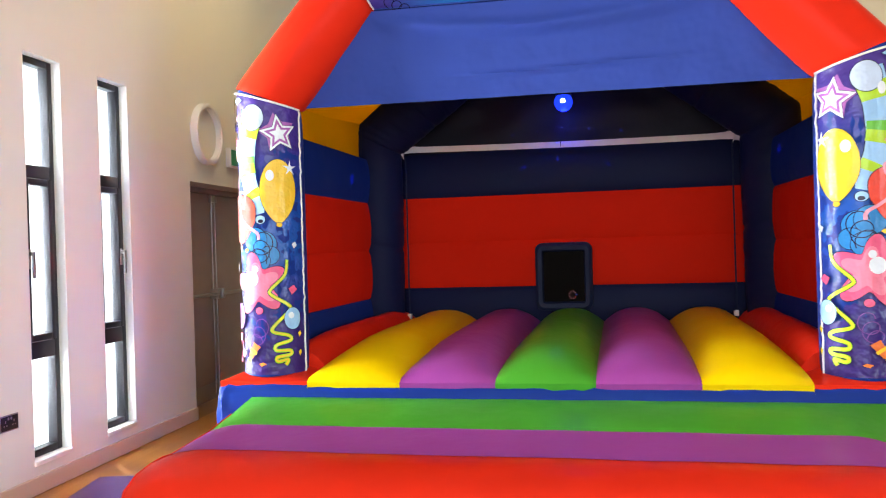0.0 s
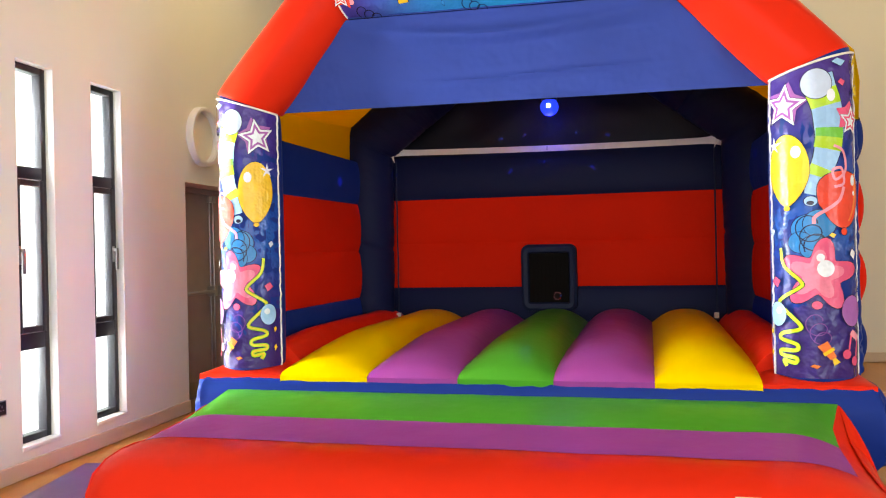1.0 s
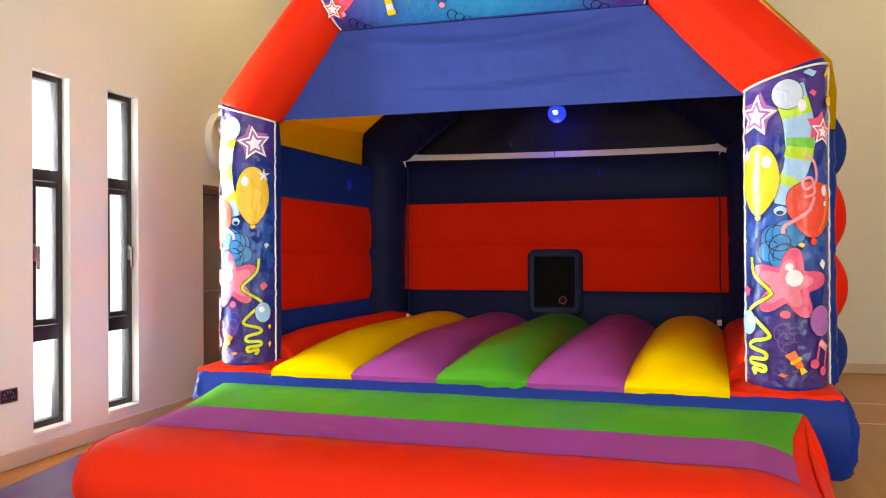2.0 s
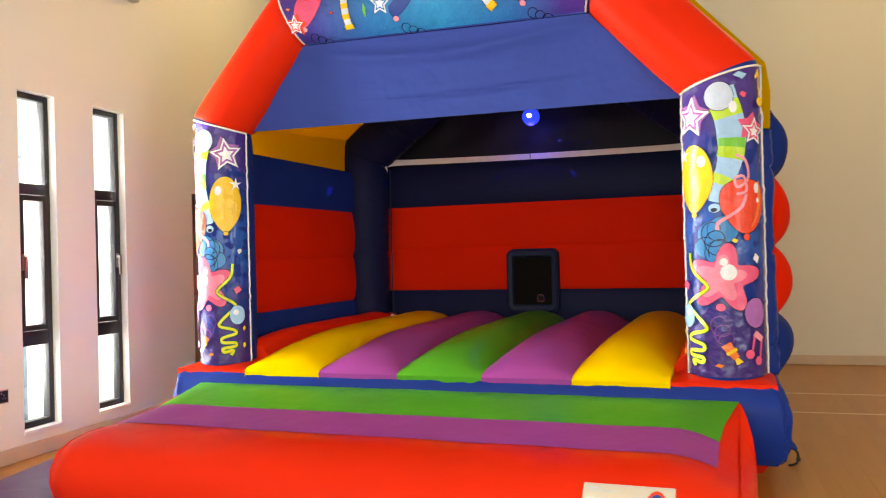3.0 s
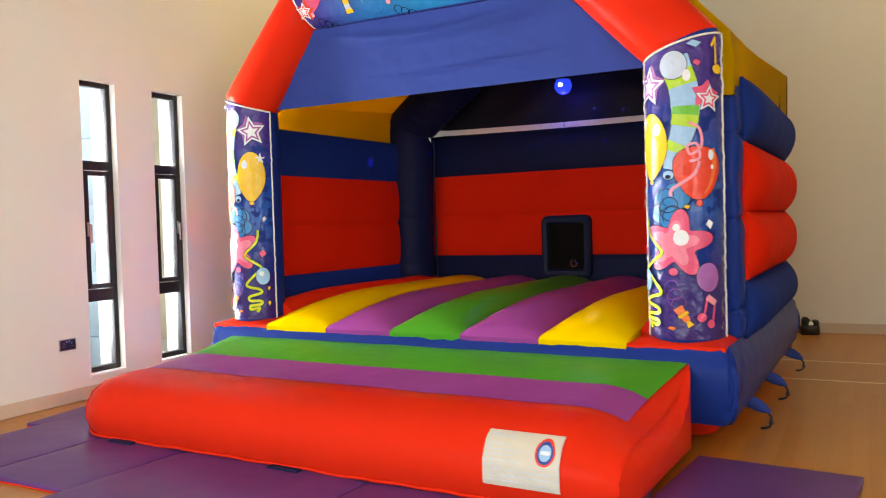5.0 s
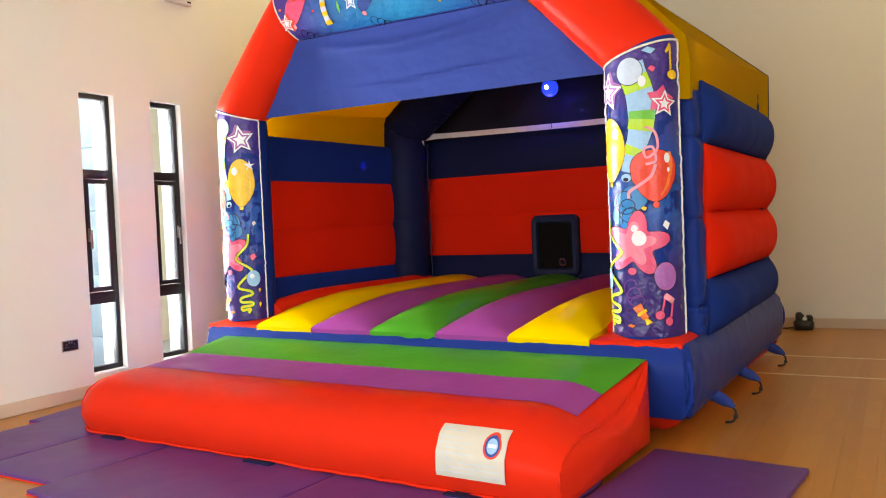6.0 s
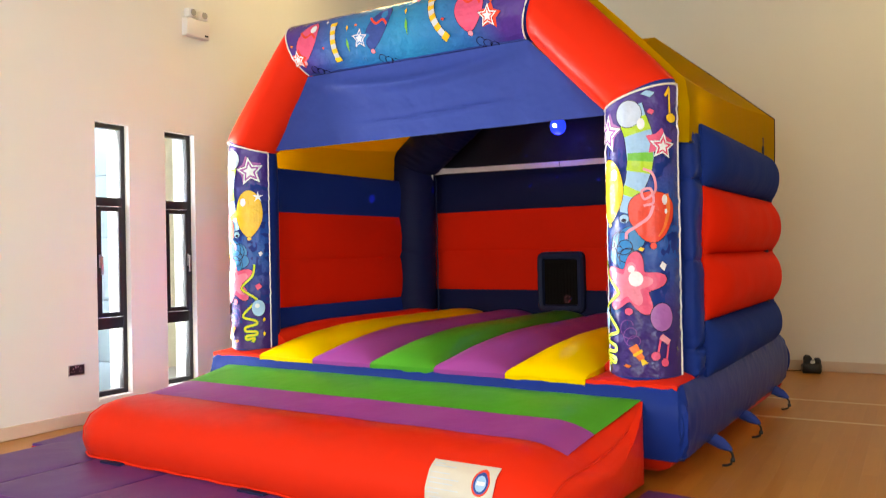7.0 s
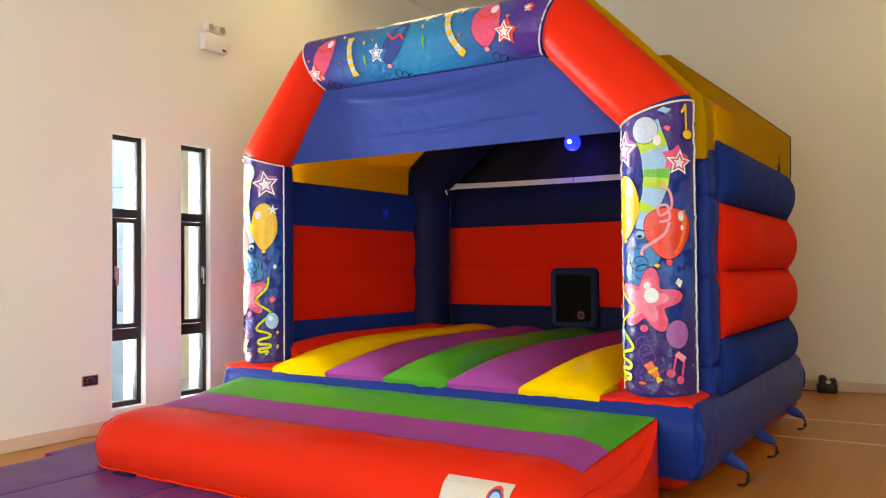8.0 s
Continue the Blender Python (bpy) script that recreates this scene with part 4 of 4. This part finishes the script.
    art.put("print_note", oval(0.762 * S, 0.745, 0.022, 0.026), "pink", 0.002)
    art.put("print_note", ribbon([(0.85 * S, 2.42), (0.855 * S, 2.25)], 0.014), "yellow", band=True)
    art.put("print_note", [(0.80 * S, 2.375), (0.85 * S, 2.43), (0.85 * S, 2.39), (0.81 * S, 2.36)], "yellow", 0.003)
    art.put("print_note", oval(0.87 * S, 2.235, 0.036, 0.028), "yellow", 0.004)
    for x, y, w, h, ink in ((0.66, 2.38, 0.04, 0.022, "sky"), (0.68, 2.27, 0.022, 0.02, "pink"), (0.76, 1.33, 0.022, 0.03, "white"), (0.585, 1.435, 0.018, 0.014, "yellow"), (0.13, 1.46, 0.018, 0.022, "grey"), (0.45, 0.72, 0.025, 0.012, "orange"),
                            (0.16, 1.18, 0.03, 0.03, "pink"), (0.10, 0.90, 0.012, 0.02, "yellow"), (0.10, 0.78, 0.012, 0.022, "yellow")):
        art.put("print_confetti", [(x * S - w, y), (x * S - w * 0.2, y + h), (x * S + w, y + h * 0.3), (x * S + w * 0.3, y - h)], ink, 0.003)
    art.put("print_cracker", ribbon([(0.50 * S, 0.845), (0.575 * S, 0.765)], lambda t: 0.055 - 0.02 * t), "orange", band=True)
    art.put("print_cracker", ribbon([(0.535 * S, 0.81), (0.55 * S, 0.795)], 0.06), "yellow", band=True)
    art.put("print_cracker", ribbon([(0.575 * S, 0.765), (0.60 * S, 0.735)], lambda t: 0.018 + 0.02 * t), "yellow", band=True)


pillar_print(0.290, -1, 0.203, 0.15, 0.0)
pillar_print(3.800, 1, FR, 0.0, 0.085)


def banner_print():
    """The printed band on the front of the top arch tube."""
    p0, p1 = Vector((0.93, FV, 3.125)), Vector((3.13, FV, 3.10))

    def place(u, a, lift):
        c = p0.lerp(p1, (u - p0.x) / (p1.x - p0.x))
        r = FR + 0.006 + lift
        ang = a / FR
        return Vector((u, c.y - r * math.cos(ang), c.z + r * math.sin(ang)))
    lo, hi = radians(-70), radians(88)
    rows = []
    for i in range(25):
        a = lo + (hi - lo) * i / 24
        # the ends follow the mitres
        cut = 0.44 * FR * math.sin(a)
        u0, u1 = 0.945 - cut, 3.115 + cut
        rows.append([place(u0 + (u1 - u0) * k / 60, a * FR, 0.003 + 0.002 * noise.noise((k * 0.4, i * 0.5, 3))) for k in range(61)])
    panel = part("print_panel", sheet(rows, 0.003), BANNER_PRINT, castle, "glossy blue party print banner")
    for k in (0, 24):
        a = lo + (hi - lo) * k / 24
        cut = 0.44 * FR * math.sin(a)
        part("piping", cord([place(0.945 - cut + (2.17 + 2 * cut) * i / 40, a * FR, 0.004) for i in range(41)], 0.005, 6), STRAP if k else SHEET, panel)
    for uu, sg in ((0.945, -1), (3.115, 1)):
        part("piping", cord([place(uu + sg * 0.44 * FR * math.sin(lo + (hi - lo) * i / 20), (lo + (hi - lo) * i / 20) * FR, 0.004) for i in range(21)], 0.006, 6), STRAP, panel, "white edge piping")
    art = Print(place, panel, 0.024, 1)

    def U(g):
        return 0.97 + 2.12 * g

    def H(h):
        return FR * (radians(-17) + math.asin(max(-1, min(1, 1.777 * h - 0.777))))
    for g, h, rx, ry, ink, lean in ((0.085, 0.64, 0.10, 0.15, "pink", 0.35), (0.42, 0.64, 0.095, 0.15, "deep", 0.5), (0.80, 0.68, 0.115, 0.165, "pink", 0.1)):
        art.put("print_balloon", balloon(U(g), H(h), rx, ry, lean), ink, 0.005)
        art.put("print_highlight", oval(U(g) + 0.06, H(h) + 0.09, 0.03, 0.035), "white" if ink == "pink" else "azure")
        art.put("print_ribbon", ribbon(smooth_path([(U(g) - 0.07, H(h) + 0.08), (U(g) - 0.01, H(h) + 0.03), (U(g) + 0.05, H(h) + 0.05), (U(g) + 0.09, H(h) + 0.01)]), 0.018), "red", band=True)
        kx, ky = U(g) - lean * ry, H(h) - ry - 0.012
        art.put("print_knot", oval(kx, ky, 0.02, 0.018), "rose", 0.003)
        art.put("print_curl", ribbon(coil(kx + 0.04, ky - 0.07, 0.042, 2.6, 0.11, -0.07), 0.006), "black", band=True)
    for g, h, r in ((0.03, 0.32, 0.07), (0.34, 0.50, 0.075), (0.868, 0.47, 0.08), (0.955, 0.78, 0.035)):
        art.put("print_star", star(U(g) + 0.018, H(h), r * 1.15, 0.55, 10), "red" if g != 0.34 else "azure")
        art.put("print_star", star(U(g), H(h), r, 0.47, 5), "white", 0.004)
        art.put("print_star", star(U(g), H(h), r * 0.74, 0.47, 5), "red" if g != 0.34 else "azure")
        art.put("print_star", star(U(g), H(h), r * 0.5, 0.47, 5), "white")
    for g, h0, h1, lean in ((0.215, 0.86, 0.16, 0.01), (0.645, 0.92, 0.22, 0.085)):
        n = 9
        for k in range(n):
            f0, f1 = k / n, (k + 1) / n
            y0, y1 = H(h0) + (H(h1) - H(h0)) * f0, H(h0) + (H(h1) - H(h0)) * f1
            x0, x1 = U(g) + lean * f0 * f0 * 1.5, U(g) + lean * f1 * f1 * 1.5
            w = 0.062 if k in (0, n - 1) else 0.05
            art.put("print_cracker", ribbon([(x0, y0), (x1, y1)], w + 0.007), "black", band=True)
            art.put("print_cracker", ribbon([(x0, y0), (x1, y1)], w), "yellow" if k % 2 == 0 else "grey", band=True)
    for g, h, w, hh, ink in ((0.285, 0.72, 0.010, 0.022, "yellow"), (0.325, 0.74, 0.018, 0.010, "orange"), (0.285, 0.42, 0.012, 0.05, "green"), (0.55, 0.55, 0.012, 0.06, "green"), (0.545, 0.80, 0.010, 0.025, "yellow"), (0.585, 0.93, 0.022, 0.016, "rose"), (0.675, 0.96, 0.04, 0.016, "yellow"),
                            (0.70, 0.90, 0.012, 0.025, "sky"), (0.70, 0.55, 0.018, 0.010, "red"), (0.885, 0.70, 0.020, 0.012, "orange"), (0.015, 0.58, 0.018, 0.01, "orange"), (0.17, 0.45, 0.012, 0.01, "red"), (0.34, 0.12, 0.012, 0.02, "azure"), (0.18, 0.88, 0.014, 0.014, "white"), (0.52, 0.90, 0.016, 0.02, "azure")):
        art.put("print_confetti", [(U(g) - w, H(h)), (U(g) - w * 0.2, H(h) + hh), (U(g) + w, H(h) + hh * 0.3), (U(g) + w * 0.3, H(h) - hh)], ink, 0.003)


banner_print()


def step_label():
    """The white data plate on the front of the step, with a round badge; its small print is plain bars."""
    def on(u, z, lift):
        pts = STEP[8:]
        for (v0, z0), (v1, z1) in zip(pts, pts[1:]):
            if z1 <= z <= z0:
                f = (z0 - z) / (z0 - z1)
                return Vector((u, v0 + (v1 - v0) * f - lift, z + lift * 0.3))
        return Vector((u, pts[-1][0] - lift, z))
    rows = [[on(3.212 + 0.392 * i / 10 + 0.01 * (1 - k / 12), 0.135 + 0.235 * k / 12, 0.008) for i in range(11)] for k in range(13)]
    plate = part("label_plate", sheet(rows, 0.003), PAPER, front_step, "creamy white printed label sheet")
    art = Print(lambda x, y, lift: on(x - 0.055, y - 0.022, 0.003 + lift), plate, 0.02, 1)
    art.put("badge", oval(3.585, 0.325, 0.050, 0.056), "red")
    art.put("badge", oval(3.585, 0.325, 0.041, 0.046), "deep")
    art.put("badge", oval(3.585, 0.325, 0.030, 0.034), "sky")
    art.put("badge", [(3.562, 0.318), (3.562, 0.334), (3.608, 0.334), (3.608, 0.318)], "white")
    for k, (x0, x1, y) in enumerate([(3.285, 3.345, 0.380), (3.285, 3.42, 0.372), (3.285, 3.40, 0.345), (3.285, 3.46, 0.320), (3.285, 3.43, 0.300), (3.285, 3.47, 0.275), (3.285, 3.36, 0.255), (3.40, 3.62, 0.232), (3.30, 3.38, 0.235), (3.30, 3.64, 0.208), (3.29, 3.50, 0.185), (3.52, 3.64, 0.180)]):
        w = 0.004
        art.put("print_bar", [(x0, y - w / 2), (x0, y + w / 2), (x1, y + w / 2), (x1, y - w / 2)], "grey")


step_label()

skin = step_skin(13, 13)
part("welt", cord([(row[0][0], row[0][1] - 0.004 + 0.008 * noise.noise((k * 0.3, 1, 1)), row[0][2] - 0.018 + 0.010 * noise.noise((k * 0.2, 2, 2))) for k, row in enumerate(skin)], 0.009, 6), RED, front_step, "red welted seam along the bottom of the step")

# dark tabs under the step
for u in (0.62, 1.98, 3.38):
    part("step_tab", boxed((u - 0.12, -1.435, 0.034), (u + 0.10, -1.28, 0.054), 0.007), NAVY, front_step, "navy anchor tab under the step")

# ---- disco light hung under the roof of the castle ----
lamp = root("disco_light", "small round glowing blue disco light under the castle roof", "disco light", CM @ pose(2.03, 2.74, 2.70))
GLOW = glow("blue_led_glow", (0.012, 0.05, 1.0), 1.3)
bm = bmesh.new()
bmesh.ops.create_uvsphere(bm, u_segments=14, v_segments=10, radius=0.085)
part("dome", bm, GLOW, lamp, "glowing faceted blue dome", smooth=False)
part("housing", cylinder(bmesh.new(), (0, 0, 0.06), (0, 0, 0.13), 0.075, 0.06), DARKPL, lamp, "black lamp housing")
part("hanger", cylinder(bmesh.new(), (0, 0, 0.13), (0, 0, 0.58), 0.008), DARKPL, lamp, "thin black hanger")
bm = bmesh.new()
bmesh.ops.create_icosphere(bm, subdivisions=1, radius=0.026, matrix=Matrix.Translation((0, -0.072, 0)))
part("led", bm, glow("white_led_glow", (0.75, 0.95, 1.0), 25.0), lamp, "bright white core of the lamp")
bulb = new("disco_glow", bpy.data.lights.new("disco_glow", "POINT"))
bulb.data.energy, bulb.data.color, bulb.data.shadow_soft_size = 5.0, (0.01, 0.03, 1.0), 0.05
bulb.matrix_world = CM @ pose(2.03, 2.72, 2.58)

for k, (u, v, z) in enumerate([(2.62, 1.35, 0.80), (0.47, 2.7, 2.12), (0.28, 1.9, 2.02), (3.8, 2.1, 2.1), (1.62, 2.88, 2.12), (2.42, 2.88, 2.12), (1.95, 2.88, 2.2), (1.55, 2.98, 2.47), (1.78, 2.98, 2.50), (2.0, 2.98, 2.52), (2.22, 2.98, 2.50), (2.50, 2.98, 2.46), (0.2, 2.35, 1.75)]):
    spot = new("disco_beam", bpy.data.lights.new("disco_beam", "SPOT"))
    spot.data.energy, spot.data.color, spot.data.spot_size, spot.data.spot_blend, spot.data.shadow_soft_size = 190.0, (0.03, 0.05, 1.0), radians(2.6), 0.3, 0.004
    at = CM @ Vector((2.03, 2.63, 2.60))
    spot.matrix_world = look(at, CM @ Vector((u, v, z)))

# ---- mats round the step ----


def floor_mat(u0, u1, v0, v1, turn, fold):
    c = CM @ pose((u0 + u1) / 2, (v0 + v1) / 2, 0, 0, 0, turn)
    m = root("safety_mat", "folding purple vinyl safety mat on the wooden floor", "floor mat", c, "mats round the castle")
    a, b = (u1 - u0) / 2, (v1 - v0) / 2
    halves = [(-a, -0.008), (0.008, a)] if fold else [(-a, a)]
    for x0, x1 in halves:
        part("mat_panel", pillow((x0, -b, 0.002), (x1, b, 0.030), (0.004, 0.004, 0.004, 0.004, 0, 0.012), power=(6, 6, 4), cuts=(24, 24, 3), pucker=0.006, seed=u0 + x0), MATS, m, "purple padded mat panel")
    part("seam", cord([(-a, -b - 0.002, 0.006), (a, -b - 0.002, 0.006)], 0.005, 6), RED, m, "red edge binding")


floor_mat(-0.40, 1.105, -2.19, -1.0, 2.0, True)
floor_mat(1.125, 2.50, -2.33, -0.95, -1.5, False)
floor_mat(2.52, 3.88, -2.24, -0.85, 1.0, False)
floor_mat(-0.66, 0.04, -1.265, -0.065, 11.0, False)
floor_mat(3.90, 4.73, -1.95, -0.20, -3.0, False)

# ---- things on the walls and floor ----


def twin_socket():
    s = root("double_socket", "black double power socket on the wall", "power socket", pose(WEST + 0.001, 4.215, 0.483))
    part("plate", boxed((0, -0.078, -0.047), (0.008, 0.078, 0.047), 0.003), STEEL, s, "dark metal plate")
    part("insert", boxed((0.008, -0.070, -0.040), (0.010, 0.070, 0.040), 0.001), DARKPL, s, "black insert")
    for y in (-0.036, 0.036):
        bm = bmesh.new()
        box(bm, (0.0101, y - 0.004, 0.004), (0.011, y + 0.004, 0.018))
        for dy in (-0.011, 0.011):
            box(bm, (0.0101, y + dy - 0.004, -0.016), (0.011, y + dy + 0.004, -0.008))
        part("outlet", bm, STEEL, s, "pin holes", smooth=False)
    for y in (-0.012, 0.012):
        part("switch", boxed((0.010, y - 0.006, 0.018), (0.014, y + 0.006, 0.034), 0.002), STEEL, s, "rocker switch")


twin_socket()


def emergency_light():
    e = root("emergency_light", "white twin-spot emergency light on the wall", "emergency light", pose(WEST + 0.001, 5.60, 3.755) @ Matrix.Scale(0.88, 4))
    part("body", boxed((0, -0.17, -0.10), (0.09, 0.17, 0.10), 0.012), PLASTIC, e)
    part("indicator", boxed((0.09, 0.09, -0.075), (0.093, 0.145, -0.055), 0.002), DARKPL, e, "dark indicator strip")
    for y in (-0.085, 0.085):
        bm = boxed((0.01, y - 0.062, 0.115), (0.10, y + 0.062, 0.215), 0.018)
        cylinder(bm, (0.05, y, 0.09), (0.05, y, 0.125), 0.018)
        head = part("lamp_head", bm, PLASTIC, e, "tilting white lamp head")
        part("lens", cylinder(bmesh.new(), (0.099, y, 0.165), (0.106, y, 0.165), 0.038), STEEL, head, "silver lens")


emergency_light()


def round_fixture():
    r = root("wall_light", "large hollow ring-shaped white wall light above the fire doors", "wall light", pose(WEST + 0.001, 6.86, 2.49))
    rows = []
    for x, rad in ((0.0, 0.275), (0.05, 0.275), (0.062, 0.268), (0.066, 0.255), (0.062, 0.238), (0.05, 0.230), (0.0, 0.230)):
        rows.append([(x, rad * math.cos(2 * math.pi * k / 64), rad * math.sin(2 * math.pi * k / 64)) for k in range(64)])
    part("rim", sheet(rows, closed=True), PLASTIC, r, "white rounded ring")
    part("inner_band", sheet([[(x, 0.229 * math.cos(2 * math.pi * k / 64), 0.229 * math.sin(2 * math.pi * k / 64)) for k in range(64)] for x in (0.004, 0.048)], 0.002, closed=True), SILL, r, "unlit opal inner band")
    s = root("exit_sign", "small white exit sign box on the wall", "sign", pose(WEST + 0.001, 7.42, 2.33))
    part("box", boxed((0, -0.13, -0.09), (0.05, 0.13, 0.09), 0.006), PLASTIC, s)
    part("face", boxed((0.05, -0.115, -0.075), (0.053, 0.115, 0.075), 0.001), shader("exit_green", (0.02, 0.30, 0.12), 0.3), s, "green sign face")


round_fixture()


def floor_bag():
    """Small slumped bag at the foot of the end wall."""
    g = root("bag", "small slumped black bag with grey flap by the wall", "bag", pose(1.95, 9.82, 0.001, 0, 0, 8) @ Matrix.Scale(0.85, 4))
    part("body", pillow((-0.10, -0.07, 0.0), (0.11, 0.07, 0.12), (0.02, 0.02, 0.02, 0.02, 0, 0.03), power=(3, 3, 3), cuts=(12, 10, 8), pucker=0.03), DARKPL, g, "slumped black fabric body")
    part("pocket", pillow((-0.09, -0.05, 0.10), (-0.005, 0.06, 0.21), (0.01, 0.02, 0.02, 0.01, 0, 0.02), power=(3, 3, 3), cuts=(8, 8, 8), pucker=0.03, seed=3), DARKPL, g, "upright black pocket")
    part("side_pocket", pillow((0.045, -0.05, 0.10), (0.105, 0.06, 0.19), (0.01, 0.01, 0.02, 0.01, 0, 0.01), power=(3, 3, 3), cuts=(8, 8, 8), pucker=0.02, seed=5), DARKPL, g, "black side pocket")
    part("flap", pillow((-0.03, -0.055, 0.10), (0.05, 0.03, 0.165), (0.0, 0.0, 0.01, 0.0, 0, 0.01), power=(3, 3, 3), cuts=(6, 6, 4)), STEEL, g, "grey folded flap")
    part("strap", cord([(-0.10, 0.02, 0.03), (-0.2, 0.05, 0.008), (-0.34, 0.07, 0.008), (-0.5, 0.08, 0.008)], 0.006), ROPE, g, "thin black strap on the floor")


floor_bag()

# ---- added ceiling panels, out of view, round the warm fill lamps ----
DIFF = glow("warm_fill_diffuser", WARM_FILL, 3.0)
first = root("ceiling_light", "unseen white framed ceiling panel, added for warm fill light", "ceiling light", pose(*FILL_AT[0], TOP - 0.001), "ceiling lights")
bm = bmesh.new()
for lo, hi in (((-0.62, -0.32), (-0.58, 0.32)), ((0.58, -0.32), (0.62, 0.32)), ((-0.58, -0.32), (0.58, -0.28)), ((-0.58, 0.28), (0.58, 0.32))):
    box(bm, (*lo, -0.06), (*hi, 0.0), 0.003)
part("frame", bm, PLASTIC, first)
part("diffuser", boxed((-0.58, -0.28, -0.03), (0.58, 0.28, -0.02)), DIFF, first, "glowing diffuser", smooth=False)
for lx, ly in FILL_AT[1:]:
    copy_thing(first, pose(lx, ly, TOP - 0.001))

# ---- floor boards and court lines ----
LINE = shader("white_court_paint", (0.72, 0.62, 0.46), 0.4, mix=0.15, scale=8)
for y in (7.09, 8.02):
    structure("floor_line", boxed((WEST + 0.2, y - 0.02, 0.0002), (EAST - 0.2, y + 0.02, 0.0012)), LINE, "pale court line painted on the floor")

rnd = random.Random(11)
BW, GAP = 0.095, 0.0002
floor_ob = bpy.data.objects["floor"]
lengths = [0.8, 1.1, 1.4, 1.7]
shared = []
for L in lengths:
    shared.append(mesh_of("floor_board", boxed((GAP, GAP, -0.012), (BW - GAP, L - GAP, 0.0), 0.0003), PLANK, smooth=False))
rest = bmesh.new()
rest_v, rest_f = [], []
count = 0
x = WEST
while x < EAST - 0.001:
    y = SOUTH - rnd.random() * 1.2
    while y < NORTH:
        k = rnd.randrange(4)
        L = lengths[k]
        near = (2.0 < x < 4.2 and 3.0 < y < 9.9) or (x < -2.7 and 2.2 < y < 6.4)
        if near and y + L < NORTH and count < 300:
            ob = new("floor_board", shared[k])
            ob.location = (x, y, 0)
            ob.parent = floor_ob
            count += 1
        else:
            y0, y1, x0, x1 = max(y, SOUTH) + GAP, min(y + L, NORTH) - GAP, x + GAP, min(x + BW, EAST) - GAP
            if y1 > y0:
                n = len(rest_v)
                rest_v += [(x0, y0, -0.011), (x1, y0, -0.011), (x1, y1, -0.011), (x0, y1, -0.011), (x0, y0, 0), (x1, y0, 0), (x1, y1, 0), (x0, y1, 0)]
                rest_f += [(n + 4, n + 5, n + 6, n + 7), (n, n + 1, n + 5, n + 4), (n + 1, n + 2, n + 6, n + 5), (n + 2, n + 3, n + 7, n + 6), (n + 3, n, n + 4, n + 7)]
        y += L
    x += BW
rest.free()
me = bpy.data.meshes.new("floor_boards")
me.from_pydata(rest_v, [], rest_f)
me.materials.append(PLANK)
ob = tagged(new("floor_boards", me), "honey-coloured varnished wooden floor boards", kind="stuff")
ob.parent = floor_ob
